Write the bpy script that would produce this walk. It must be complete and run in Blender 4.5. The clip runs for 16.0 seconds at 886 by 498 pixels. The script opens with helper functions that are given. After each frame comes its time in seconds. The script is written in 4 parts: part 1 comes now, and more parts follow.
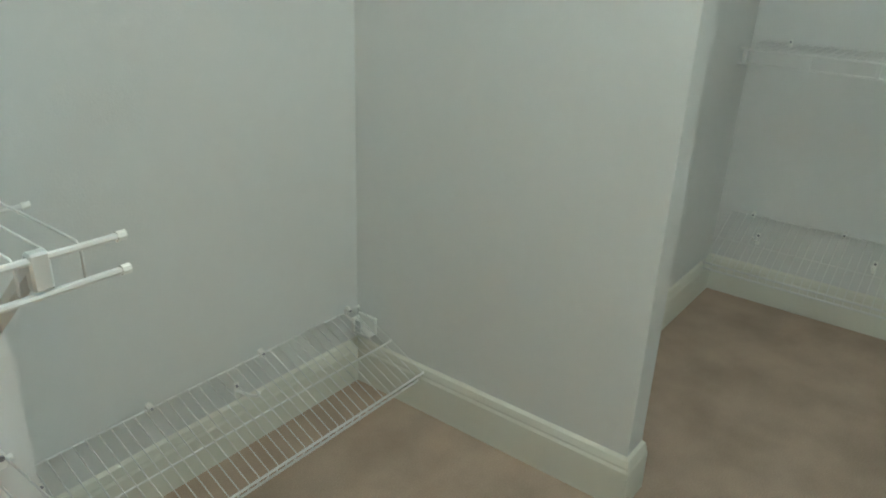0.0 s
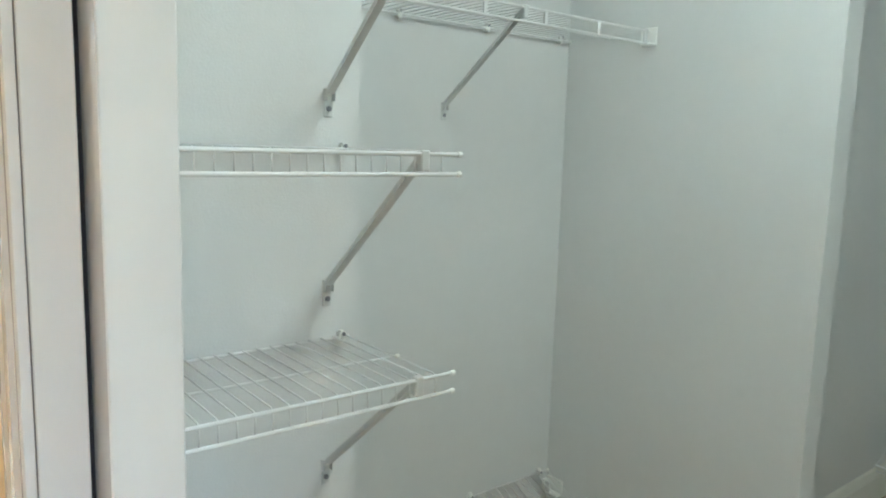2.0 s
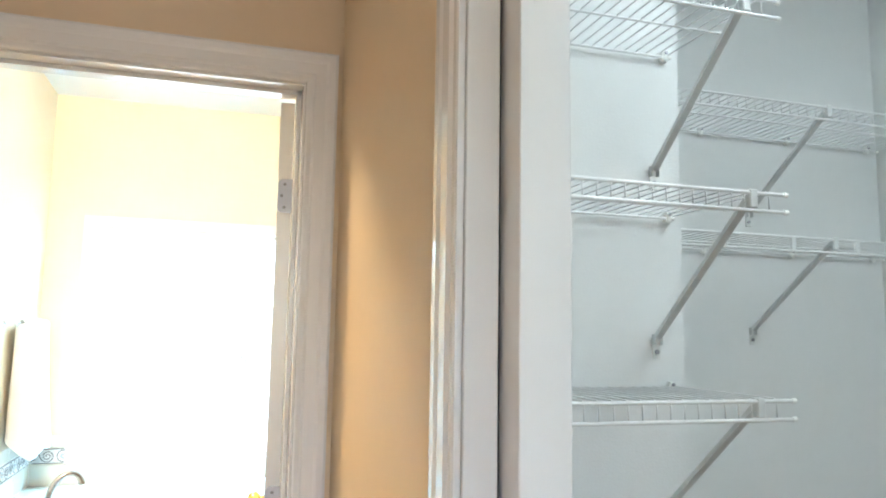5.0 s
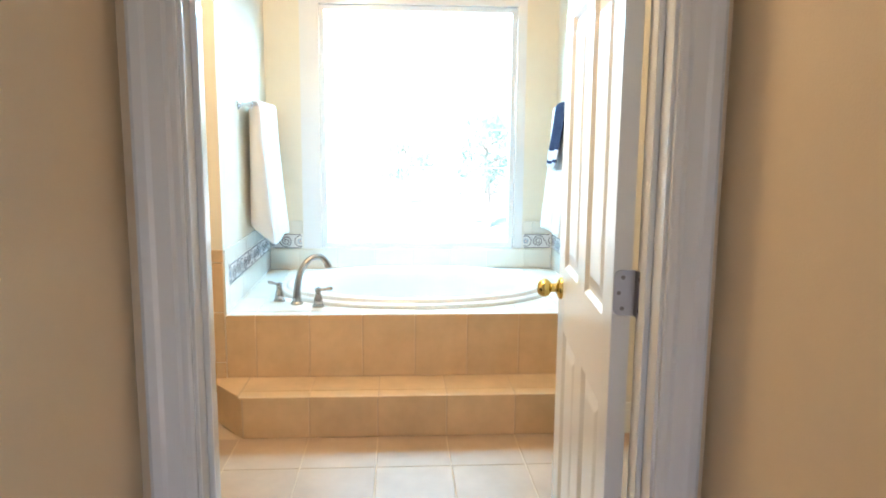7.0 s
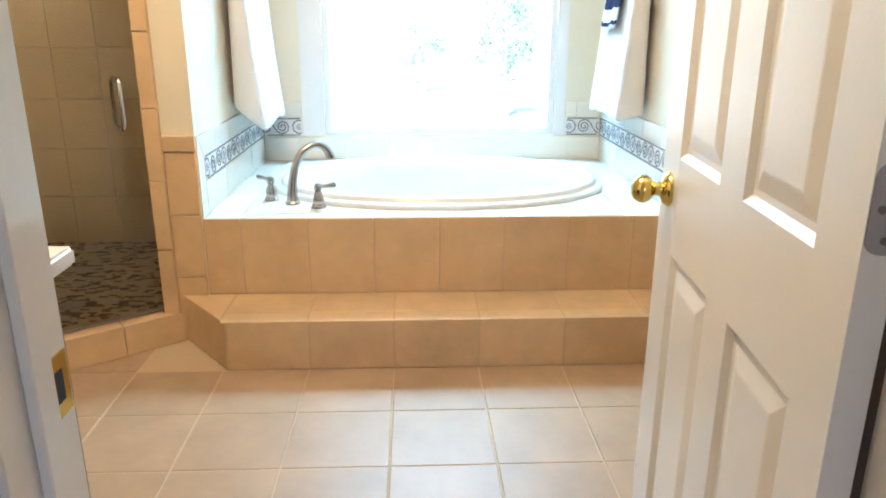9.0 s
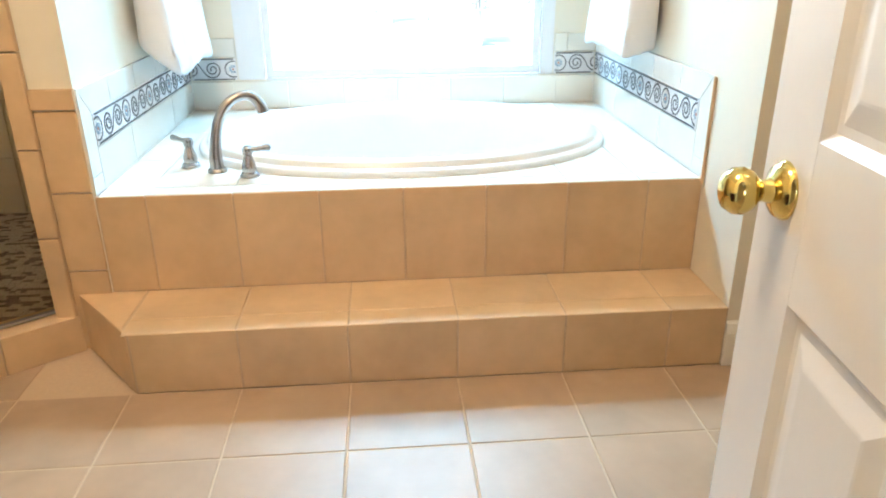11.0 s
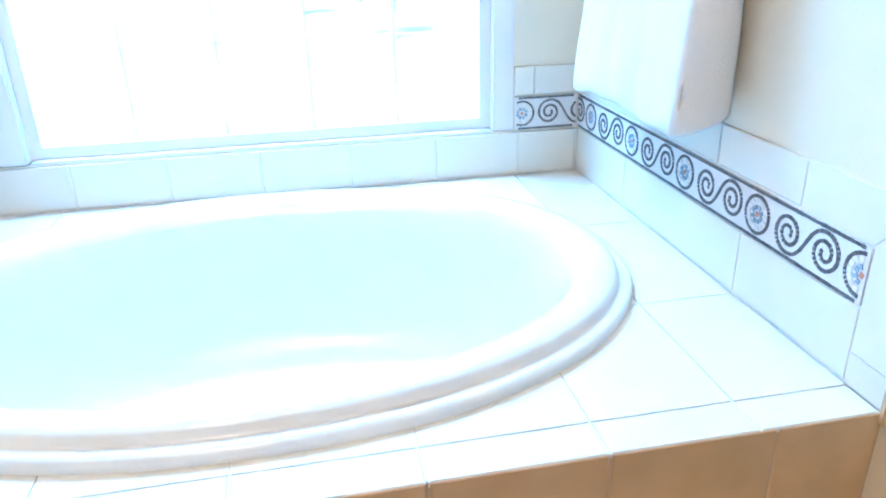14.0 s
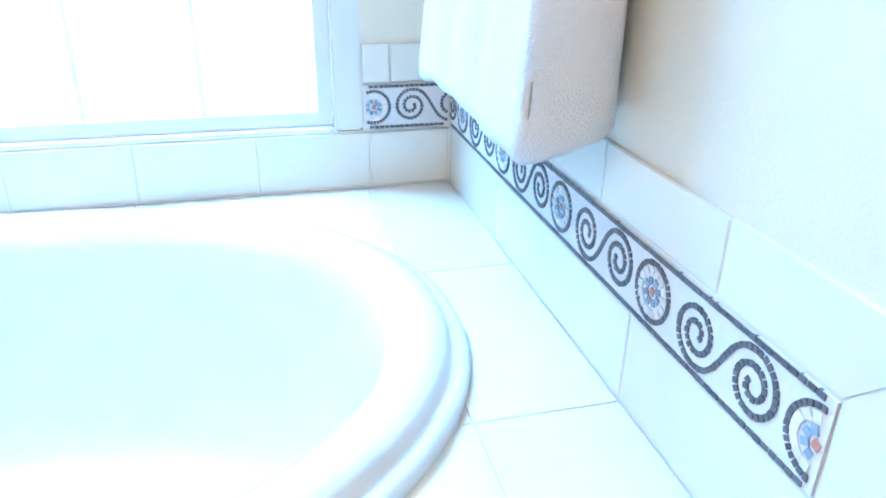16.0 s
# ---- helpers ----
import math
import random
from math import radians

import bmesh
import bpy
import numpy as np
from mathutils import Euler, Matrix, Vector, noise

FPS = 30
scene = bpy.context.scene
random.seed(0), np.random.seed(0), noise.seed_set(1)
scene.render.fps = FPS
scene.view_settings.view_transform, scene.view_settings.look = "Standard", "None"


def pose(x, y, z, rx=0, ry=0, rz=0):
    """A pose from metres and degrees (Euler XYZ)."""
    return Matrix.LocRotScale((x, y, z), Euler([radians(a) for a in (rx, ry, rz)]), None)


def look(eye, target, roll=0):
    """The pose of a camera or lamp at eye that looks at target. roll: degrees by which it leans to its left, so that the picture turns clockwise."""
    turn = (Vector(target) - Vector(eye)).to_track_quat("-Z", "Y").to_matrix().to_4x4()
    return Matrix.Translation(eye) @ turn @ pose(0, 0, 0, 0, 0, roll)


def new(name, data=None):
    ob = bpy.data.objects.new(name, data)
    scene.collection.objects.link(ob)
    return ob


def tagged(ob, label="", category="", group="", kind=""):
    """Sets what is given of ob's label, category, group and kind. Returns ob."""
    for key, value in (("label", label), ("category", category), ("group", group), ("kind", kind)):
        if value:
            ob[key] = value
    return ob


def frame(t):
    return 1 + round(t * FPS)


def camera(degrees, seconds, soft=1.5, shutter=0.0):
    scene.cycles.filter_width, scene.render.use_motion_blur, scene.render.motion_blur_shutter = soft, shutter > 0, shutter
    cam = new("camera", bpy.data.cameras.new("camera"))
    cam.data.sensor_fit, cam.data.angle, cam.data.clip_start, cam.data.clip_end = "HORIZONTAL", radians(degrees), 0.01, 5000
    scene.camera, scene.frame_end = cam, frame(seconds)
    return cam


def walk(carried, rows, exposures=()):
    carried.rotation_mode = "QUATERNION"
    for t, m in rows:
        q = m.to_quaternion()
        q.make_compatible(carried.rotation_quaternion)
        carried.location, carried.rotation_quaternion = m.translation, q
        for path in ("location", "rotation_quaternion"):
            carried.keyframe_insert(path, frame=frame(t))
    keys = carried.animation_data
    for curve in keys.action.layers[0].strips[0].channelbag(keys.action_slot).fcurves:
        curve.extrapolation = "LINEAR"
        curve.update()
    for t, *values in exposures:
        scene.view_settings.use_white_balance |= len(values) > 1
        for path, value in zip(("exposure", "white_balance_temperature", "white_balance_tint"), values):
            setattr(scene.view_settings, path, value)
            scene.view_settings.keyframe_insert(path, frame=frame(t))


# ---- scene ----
cam = camera(63.0, 16.0, soft=1.9)
PATH = [
    (0, (0.772, -3.404, 1.216), (2.250, -2.301, 0.443), 2.3),
    (0.5, (0.581, -3.501, 1.232), (1.911, -2.231, 0.446), 2.3),
    (1, (0.425, -3.565, 1.247), (1.727, -2.233, 0.519), 1.6),
    (1.5, (0.371, -3.661, 1.284), (1.633, -2.212, 0.729), 0.3),
    (2, (0.337, -3.736, 1.347), (1.563, -2.181, 1.068), 1.7),
    (2.5, (0.333, -3.800, 1.395), (1.520, -2.190, 1.363), 1.3),
    (3, (0.334, -3.830, 1.428), (1.501, -2.209, 1.537), 0.6),
    (3.5, (0.306, -3.850, 1.459), (1.424, -2.210, 1.702), 0.5),
    (4, (0.269, -3.861, 1.466), (1.261, -2.153, 1.778), 0.2),
    (4.5, (0.195, -3.854, 1.456), (1.022, -2.059, 1.763), -0.0),
    (5, (0.136, -3.860, 1.435), (0.714, -1.960, 1.673), 0.9),
    (5.2, (0.109, -3.865, 1.418), (0.566, -1.927, 1.610), 1.2),
    (7.3, (-0.161, -3.199, 1.291), (-0.064, -1.229, 0.960), 0.4),
    (7.5, (-0.155, -3.126, 1.279), (-0.088, -1.155, 0.943), 0.3),
    (8, (-0.170, -2.967, 1.242), (-0.151, -1.006, 0.847), 0.2),
    (8.5, (-0.154, -2.769, 1.209), (-0.100, -0.833, 0.709), -0.1),
    (9, (-0.164, -2.632, 1.183), (-0.081, -0.725, 0.587), 0.2),
    (9.2, (-0.172, -2.567, 1.165), (-0.087, -0.670, 0.538), 0.4),
    (11.3, (-0.091, -1.935, 1.132), (0.061, -0.096, 0.36), -0.5),
    (11.5, (-0.077, -1.859, 1.133), (0.059, -0.021, 0.356), -0.8),
    (12, (-0.07, -1.632, 1.124), (0.058, 0.192, 0.313), -1.5),
    (12.5, (-0.051, -1.385, 1.144), (0.118, 0.425, 0.311), -2.0),
    (13, (0.008, -1.141, 1.143), (0.174, 0.68, 0.331), -1.9),
    (13.5, (0.039, -0.936, 1.144), (0.209, 0.889, 0.344), -1.9),
    (14, (0.074, -0.715, 1.124), (0.416, 1.088, 0.327), -1.4),
    (14.5, (0.139, -0.567, 1.077), (0.695, 1.177, 0.271), -0.1),
    (15, (0.279, -0.441, 1.058), (0.877, 1.252, 0.180), -0.8),
    (15.5, (0.382, -0.348, 1.060), (0.917, 1.356, 0.164), -0.8),
    (16, (0.443, -0.27, 1.034), (0.897, 1.484, 0.187), 0.8),
]
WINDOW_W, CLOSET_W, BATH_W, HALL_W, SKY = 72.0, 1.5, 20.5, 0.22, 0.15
EXPOSURES = [(0.0, 3.22, 6100, 0), (1.5, 3.28, 5950, 1), (3.5, 3.19, 5800, 5), (5.2, 3.30, 5700, 9), (7.3, 2.38, 5700, 13), (9.2, 2.40, 5700, 14), (11.3, 2.46, 5650, 15), (13.0, 2.33, 5200, 17), (14.5, 2.22, 4650, 19), (16.0, 2.28, 4700, 19)]
walk(cam, [(t, look(eye, target, roll)) for t, eye, target, roll in PATH], EXPOSURES)

# ---- world and light ----
world = bpy.data.worlds.new("sky")
scene.world = world
world.use_nodes = True
wn = world.node_tree.nodes
sky = wn.new("ShaderNodeTexSky")
sky.sky_type = 'NISHITA'
sky.sun_disc = False
sky.sun_elevation = radians(48)
sky.sun_rotation = radians(200)
world.node_tree.links.new(sky.outputs[0], wn["Background"].inputs[0])
wn["Background"].inputs[1].default_value = SKY

sun_data = bpy.data.lights.new("sun", 'SUN')
sun_data.energy, sun_data.angle, sun_data.color = 5.0, radians(0.6), (1.0, 0.95, 0.88)
sun = new("sun", sun_data)
sun.rotation_euler = (radians(42), 0, radians(-20))


def area_lamp(name, m, sx, sy, watts, colour):
    d = bpy.data.lights.new(name, 'AREA')
    d.shape, d.size, d.size_y, d.energy, d.color = 'RECTANGLE', sx, sy, watts, colour
    ob = new(name, d)
    ob.matrix_world = m
    return ob


area_lamp("window_daylight", look((-0.02, 1.60, 2.50), (-0.02, -1.6, 1.15)), 1.5, 0.85, WINDOW_W, (0.46, 0.82, 1.0))


def point_lamp(name, place, watts, colour, size=0.08):
    d = bpy.data.lights.new(name, 'POINT')
    d.energy, d.color, d.shadow_soft_size = watts, colour, size
    ob = new(name, d)
    ob.location = place
    return ob


# stands for cool daylight from behind; the end-wall opening is added and unseen
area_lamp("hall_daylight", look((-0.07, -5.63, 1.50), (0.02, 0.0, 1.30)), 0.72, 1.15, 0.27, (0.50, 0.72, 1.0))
area_lamp("closet_tube", look((1.38, -3.58, 2.620), (1.38, -3.58, 0.0)), 0.04, 1.15, CLOSET_W, (0.93, 1.0, 0.93))
# warm lamplight of the bathroom, source unseen; this ceiling lamp is added
point_lamp("bath_bulb", (-0.50, -1.20, 2.74), BATH_W, (1.0, 0.72, 0.40), 0.20)
# added fill for the hall walls; no ceiling lamp is seen there
point_lamp("hall_bulb", (-0.12, -2.85, 2.52), HALL_W, (1.0, 0.94, 0.86), 0.09)


# ---- materials ----
def material(name, base, rough=0.5, metal=0.0, grain=0.0, scale=40.0, blotch=0.0, bump=0.0, bump_scale=200.0,
             tint=None, island=0.0, objrand=0.0, coat=0.0, spec=0.5, blotch_scale=3.0):
    m = bpy.data.materials.new(name)
    m.use_nodes = True
    nt = m.node_tree
    n, l = nt.nodes, nt.links
    b = n["Principled BSDF"]
    b.inputs["Base Color"].default_value = (*base, 1)
    b.inputs["Roughness"].default_value = rough
    b.inputs["Metallic"].default_value = metal
    b.inputs["Coat Weight"].default_value = coat
    b.inputs["Specular IOR Level"].default_value = spec
    co = n.new("ShaderNodeTexCoord")
    geo = n.new("ShaderNodeNewGeometry")
    colour = None
    if grain or blotch or island or objrand:
        value = None

        def add(sock, amount):
            nonlocal value
            mm = n.new("ShaderNodeMath")
            mm.operation = 'MULTIPLY_ADD'
            l.new(sock, mm.inputs[0])
            mm.inputs[1].default_value = amount * 2
            if value is None:
                mm.inputs[2].default_value = 0.5 - amount
            else:
                s = n.new("ShaderNodeMath")
                s.operation = 'SUBTRACT'
                l.new(value, s.inputs[0])
                s.inputs[1].default_value = amount
                l.new(s.outputs[0], mm.inputs[2])
            value = mm.outputs[0]
        if grain:
            t = n.new("ShaderNodeTexNoise")
            t.inputs["Scale"].default_value = scale
            t.inputs["Detail"].default_value = 4
            l.new(geo.outputs["Position"], t.inputs["Vector"])
            add(t.outputs["Fac"], grain)
        if blotch:
            t = n.new("ShaderNodeTexNoise")
            t.inputs["Scale"].default_value = blotch_scale
            t.inputs["Detail"].default_value = 3
            l.new(geo.outputs["Position"], t.inputs["Vector"])
            add(t.outputs["Fac"], blotch)
        if island:
            add(geo.outputs["Random Per Island"], island)
        if objrand:
            oi = n.new("ShaderNodeObjectInfo")
            add(oi.outputs["Random"], objrand)
        mix = n.new("ShaderNodeMix")
        mix.data_type = 'RGBA'
        dark = tuple(c * 0.5 for c in base)
        lite = tint if tint else tuple(min(1, c * 1.5) for c in base)
        if tint:
            dark = base
        mix.inputs["A"].default_value = (*dark, 1)
        mix.inputs["B"].default_value = (*lite, 1)
        l.new(value, mix.inputs["Factor"])
        l.new(mix.outputs["Result"], b.inputs["Base Color"])
    if bump:
        t = n.new("ShaderNodeTexNoise")
        t.inputs["Scale"].default_value = bump_scale
        t.inputs["Detail"].default_value = 3
        l.new(geo.outputs["Position"], t.inputs["Vector"])
        bp = n.new("ShaderNodeBump")
        bp.inputs["Strength"].default_value = bump
        bp.inputs["Distance"].default_value = 0.004
        l.new(t.outputs["Fac"], bp.inputs["Height"])
        l.new(bp.outputs["Normal"], b.inputs["Normal"])
    return m


M = {
    "closet_paint": material("closet_paint", (0.74, 0.76, 0.73), 0.62, grain=0.02, scale=30, blotch=0.03, bump=0.12, bump_scale=260),
    "hall_paint": material("hall_paint", (0.62, 0.49, 0.33), 0.55, grain=0.02, scale=30, blotch=0.03, bump=0.12, bump_scale=260),
    "bath_paint": material("bath_paint", (0.73, 0.63, 0.51), 0.55, grain=0.02, scale=30, blotch=0.03, bump=0.12, bump_scale=260),
    "ceiling_paint": material("ceiling_paint", (0.80, 0.79, 0.75), 0.8, bump=0.2, bump_scale=160, blotch=0.02),
    "trim_paint": material("trim_paint", (0.79, 0.80, 0.81), 0.16, grain=0.015, scale=18, bump=0.04, bump_scale=60, coat=0.3),
    "base_paint": material("base_paint", (0.78, 0.75, 0.62), 0.35, grain=0.02, scale=18, bump=0.05, bump_scale=60),
    "door_paint": material("door_paint", (0.82, 0.78, 0.69), 0.28, grain=0.015, scale=20, bump=0.05, bump_scale=90),
    # near-black that stands for the shade inside narrow gaps and holes
    "slot": material("slot", (0.02, 0.02, 0.025), 0.9),
    "carpet": material("carpet", (0.46, 0.35, 0.27), 0.95, grain=0.25, scale=260, blotch=0.32, bump=0.9, bump_scale=380, spec=0.1, blotch_scale=6),
    "wire": material("wire", (0.82, 0.83, 0.80), 0.35, grain=0.03, scale=60, coat=0.2),
    "brace": material("brace", (0.62, 0.63, 0.62), 0.4, grain=0.04, scale=50),
    "plastic": material("plastic", (0.83, 0.83, 0.80), 0.4),
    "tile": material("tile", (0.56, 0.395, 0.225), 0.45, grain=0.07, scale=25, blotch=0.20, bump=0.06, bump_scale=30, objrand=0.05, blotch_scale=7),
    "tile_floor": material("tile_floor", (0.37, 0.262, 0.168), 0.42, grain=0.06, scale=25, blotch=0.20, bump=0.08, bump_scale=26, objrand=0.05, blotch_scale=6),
    "tile_white": material("tile_white", (0.74, 0.67, 0.60), 0.16, grain=0.03, scale=14, blotch=0.04, objrand=0.03, coat=0.2),
    "grout": material("grout", (0.50, 0.38, 0.255), 0.9, grain=0.08, scale=90),
    "grout_light": material("grout_light", (0.72, 0.67, 0.62), 0.9, grain=0.06, scale=90),
    "acrylic": material("acrylic", (0.74, 0.83, 0.85), 0.26, coat=0.1, grain=0.01, scale=5),
    "nickel": material("nickel", (0.43, 0.39, 0.36), 0.26, metal=1.0, grain=0.05, scale=70),
    "steel": material("steel", (0.34, 0.34, 0.37), 0.42, metal=1.0, grain=0.05, scale=70),
    "screw_dark": material("screw_dark", (0.16, 0.15, 0.15), 0.45, metal=1.0),
    "brass": material("brass", (0.83, 0.55, 0.17), 0.12, metal=1.0, grain=0.03, scale=40),
    "chrome": material("chrome", (0.62, 0.63, 0.65), 0.1, metal=1.0),
    "towel": material("towel", (0.80, 0.77, 0.76), 0.95, grain=0.05, scale=300, bump=0.8, bump_scale=420, spec=0.1),
    "navy": material("navy", (0.012, 0.016, 0.045), 0.9, grain=0.1, scale=300, bump=0.8, bump_scale=420, spec=0.1),
    "navy_stripe": material("navy_stripe", (0.55, 0.54, 0.56), 0.9, bump=0.6, bump_scale=420, spec=0.1),
    "dark_wood": material("dark_wood", (0.055, 0.018, 0.010), 0.35, grain=0.2, scale=30, blotch=0.15, bump=0.1, bump_scale=60),
    "counter": material("counter", (0.78, 0.74, 0.67), 0.2, grain=0.06, scale=60, blotch=0.05),
    "stone_dark": material("stone_dark", (0.10, 0.095, 0.10), 0.4, grain=0.12, scale=120, island=0.25),
    "stone_light": material("stone_light", (0.70, 0.66, 0.64), 0.45, grain=0.05, scale=120, island=0.12),
    "stone_blue": material("stone_blue", (0.24, 0.32, 0.40), 0.35, grain=0.1, scale=120, island=0.25),
    "stone_rust": material("stone_rust", (0.42, 0.20, 0.15), 0.4, grain=0.1, scale=120, island=0.2),
    "mosaic_bed": material("mosaic_bed", (0.68, 0.66, 0.66), 0.6, grain=0.08, scale=160, bump=0.3, bump_scale=200),
    "pebble": material("pebble", (0.46, 0.40, 0.32), 0.45, grain=0.06, scale=90, island=0.12),
    "pebble_dark": material("pebble_dark", (0.085, 0.06, 0.05), 0.45, grain=0.06, scale=90, island=0.3),
    "shower_tile": material("shower_tile", (0.62, 0.54, 0.42), 0.3, grain=0.07, scale=20, blotch=0.12, objrand=0.06),
    "leaf": material("leaf", (0.17, 0.24, 0.20), 0.6, island=0.3, grain=0.1, scale=6),
    "bark": material("bark", (0.28, 0.24, 0.20), 0.9, grain=0.2, scale=20, bump=0.6, bump_scale=30),
    "grass": material("grass", (0.42, 0.43, 0.38), 0.95, grain=0.3, scale=30, blotch=0.2, blotch_scale=0.4),
    "house_paint": material("house_paint", (0.62, 0.60, 0.56), 0.6, grain=0.05, scale=10, blotch=0.04),
    "shade": material("shade", (0.85, 0.84, 0.80), 0.5),
}


def glass_material(name, tint, rough):
    m = bpy.data.materials.new(name)
    m.use_nodes = True
    n, l = m.node_tree.nodes, m.node_tree.links
    out = n["Material Output"]
    tr = n.new("ShaderNodeBsdfTransparent")
    tr.inputs[0].default_value = (*tint, 1)
    gl = n.new("ShaderNodeBsdfGlossy")
    gl.inputs["Roughness"].default_value = rough
    fr = n.new("ShaderNodeFresnel")
    fr.inputs["IOR"].default_value = 1.45
    mx = n.new("ShaderNodeMixShader")
    l.new(fr.outputs[0], mx.inputs[0])
    l.new(tr.outputs[0], mx.inputs[1])
    l.new(gl.outputs[0], mx.inputs[2])
    l.new(mx.outputs[0], out.inputs[0])
    return m


M["glass"] = glass_material("glass", (0.97, 1.0, 0.99), 0.02)
M["shower_glass"] = glass_material("shower_glass", (0.94, 0.92, 0.85), 0.03)




def vinyl_material(name, colour):
    """Thin white plastic that lets part of the daylight through."""
    m = bpy.data.materials.new(name)
    m.use_nodes = True
    n, l = m.node_tree.nodes, m.node_tree.links
    df, tl, mx = n.new("ShaderNodeBsdfDiffuse"), n.new("ShaderNodeBsdfTranslucent"), n.new("ShaderNodeMixShader")
    df.inputs[0].default_value = tl.inputs[0].default_value = (*colour, 1)
    mx.inputs[0].default_value = 0.6
    l.new(df.outputs[0], mx.inputs[1])
    l.new(tl.outputs[0], mx.inputs[2])
    l.new(mx.outputs[0], n["Material Output"].inputs[0])
    return m


def lamp_material(name, colour, strength):
    m = bpy.data.materials.new(name)
    m.use_nodes = True
    b = m.node_tree.nodes["Principled BSDF"]
    b.inputs["Base Color"].default_value = (0.8, 0.8, 0.8, 1)
    b.inputs["Emission Color"].default_value = (*colour, 1)
    b.inputs["Emission Strength"].default_value = strength
    return m


M["tube_glow"] = lamp_material("tube_glow", (0.90, 1.0, 0.95), CLOSET_W * 4.6)
M["vinyl"] = vinyl_material("vinyl", (0.88, 0.89, 0.9))

# ---- mesh helpers ----
def box(bm, x0, x1, y0, y1, z0, z1, m=None):
    vs = [bm.verts.new((x, y, z)) for x in (x0, x1) for y in (y0, y1) for z in (z0, z1)]
    if m is not None:
        for v in vs:
            v.co = m @ v.co
    for a in ((0, 1, 3, 2), (4, 6, 7, 5), (0, 4, 5, 1), (2, 3, 7, 6), (0, 2, 6, 4), (1, 5, 7, 3)):
        bm.faces.new([vs[i] for i in a])
    return vs


def rod(bm, a, b, r, sides=8, r2=None, cap=True):
    a, b = Vector(a), Vector(b)
    q = (b - a).to_track_quat('Z', 'Y')
    r2 = r if r2 is None else r2
    rings = []
    for p, rr in ((a, r), (b, r2)):
        rings.append([bm.verts.new(p + q @ Vector((rr * math.cos(2 * math.pi * i / sides), rr * math.sin(2 * math.pi * i / sides), 0))) for i in range(sides)])
    for i in range(sides):
        j = (i + 1) % sides
        bm.faces.new((rings[0][i], rings[0][j], rings[1][j], rings[1][i]))
    if cap:
        bm.faces.new(rings[0][::-1])
        bm.faces.new(rings[1])


def lathe(bm, profile, m, sides=24):
    """profile: (radius, height) pairs."""
    rings = []
    for r, z in profile:
        rings.append([bm.verts.new(m @ Vector((r * math.cos(2 * math.pi * i / sides), r * math.sin(2 * math.pi * i / sides), z))) for i in range(sides)])
    for a, b in zip(rings, rings[1:]):
        for i in range(sides):
            j = (i + 1) % sides
            bm.faces.new((a[i], a[j], b[j], b[i]))
    bm.faces.new(rings[0][::-1])
    bm.faces.new(rings[-1])


def tube(bm, pts, radii, sides=14):
    rings = []
    for k, p in enumerate(pts):
        p = Vector(p)
        d = Vector(pts[min(k + 1, len(pts) - 1)]) - Vector(pts[max(k - 1, 0)])
        q = d.to_track_quat('Z', 'Y')
        rings.append([bm.verts.new(p + q @ Vector((radii[k] * math.cos(2 * math.pi * i / sides), radii[k] * math.sin(2 * math.pi * i / sides), 0))) for i in range(sides)])
    for a, b in zip(rings, rings[1:]):
        best = min(range(sides), key=lambda s: sum((a[i].co - b[(i + s) % sides].co).length for i in range(0, sides, 3)))
        for i in range(sides):
            j = (i + 1) % sides
            bm.faces.new((a[i], a[j], b[(j + best) % sides], b[(i + best) % sides]))
    bm.faces.new(rings[0][::-1])
    bm.faces.new(rings[-1])


def prism(bm, pts, z0, z1):
    lo = [bm.verts.new((x, y, z0)) for x, y in pts]
    hi = [bm.verts.new((x, y, z1)) for x, y in pts]
    bm.faces.new(lo[::-1])
    bm.faces.new(hi)
    for i in range(len(pts)):
        j = (i + 1) % len(pts)
        bm.faces.new((lo[i], lo[j], hi[j], hi[i]))


def profile_run(bm, prof, a, b, side, ma=0, mb=0):
    """prof: (out, up) outline; runs from a to b on the floor plan, out along side."""
    a, b, side = Vector(a), Vector(b), Vector(side)
    run = (b - a).normalized()
    ra = [bm.verts.new(a - run * o * ma + side * o + Vector((0, 0, u))) for o, u in prof]
    rb = [bm.verts.new(b + run * o * mb + side * o + Vector((0, 0, u))) for o, u in prof]
    for i in range(len(prof)):
        j = (i + 1) % len(prof)
        bm.faces.new((ra[i], ra[j], rb[j], rb[i]))
    bm.faces.new(ra[::-1])
    bm.faces.new(rb)


def bevel(bm, w, segments=2):
    bmesh.ops.bevel(bm, geom=bm.edges[:], offset=w, segments=segments, affect='EDGES', clamp_overlap=True)


def done(bm, name, smooth=False):
    bmesh.ops.recalc_face_normals(bm, faces=bm.faces[:])
    me = bpy.data.meshes.new(name)
    bm.to_mesh(me)
    bm.free()
    if smooth:
        for p in me.polygons:
            p.use_smooth = True
    return me


def part(name, bm, mat, parent=None, label="", smooth=False):
    me = done(bm, name, smooth) if isinstance(bm, bmesh.types.BMesh) else bm
    if not me.materials:
        me.materials.append(M[mat])
    ob = new(name, me)
    if parent is not None:
        ob.parent = parent
    if label:
        tagged(ob, label=label)
    return ob


def thing(name, label, category, group="", kind="", place=(0, 0, 0)):
    e = new(name)
    e.location = place
    e.empty_display_size = 0.1
    return tagged(e, label=label, category=category, group=group, kind=kind)


def smooth_by_angle(ob, angle=40):
    me = ob.data
    for p in me.polygons:
        p.use_smooth = True
    me.set_sharp_from_angle(angle=radians(angle))
    return ob


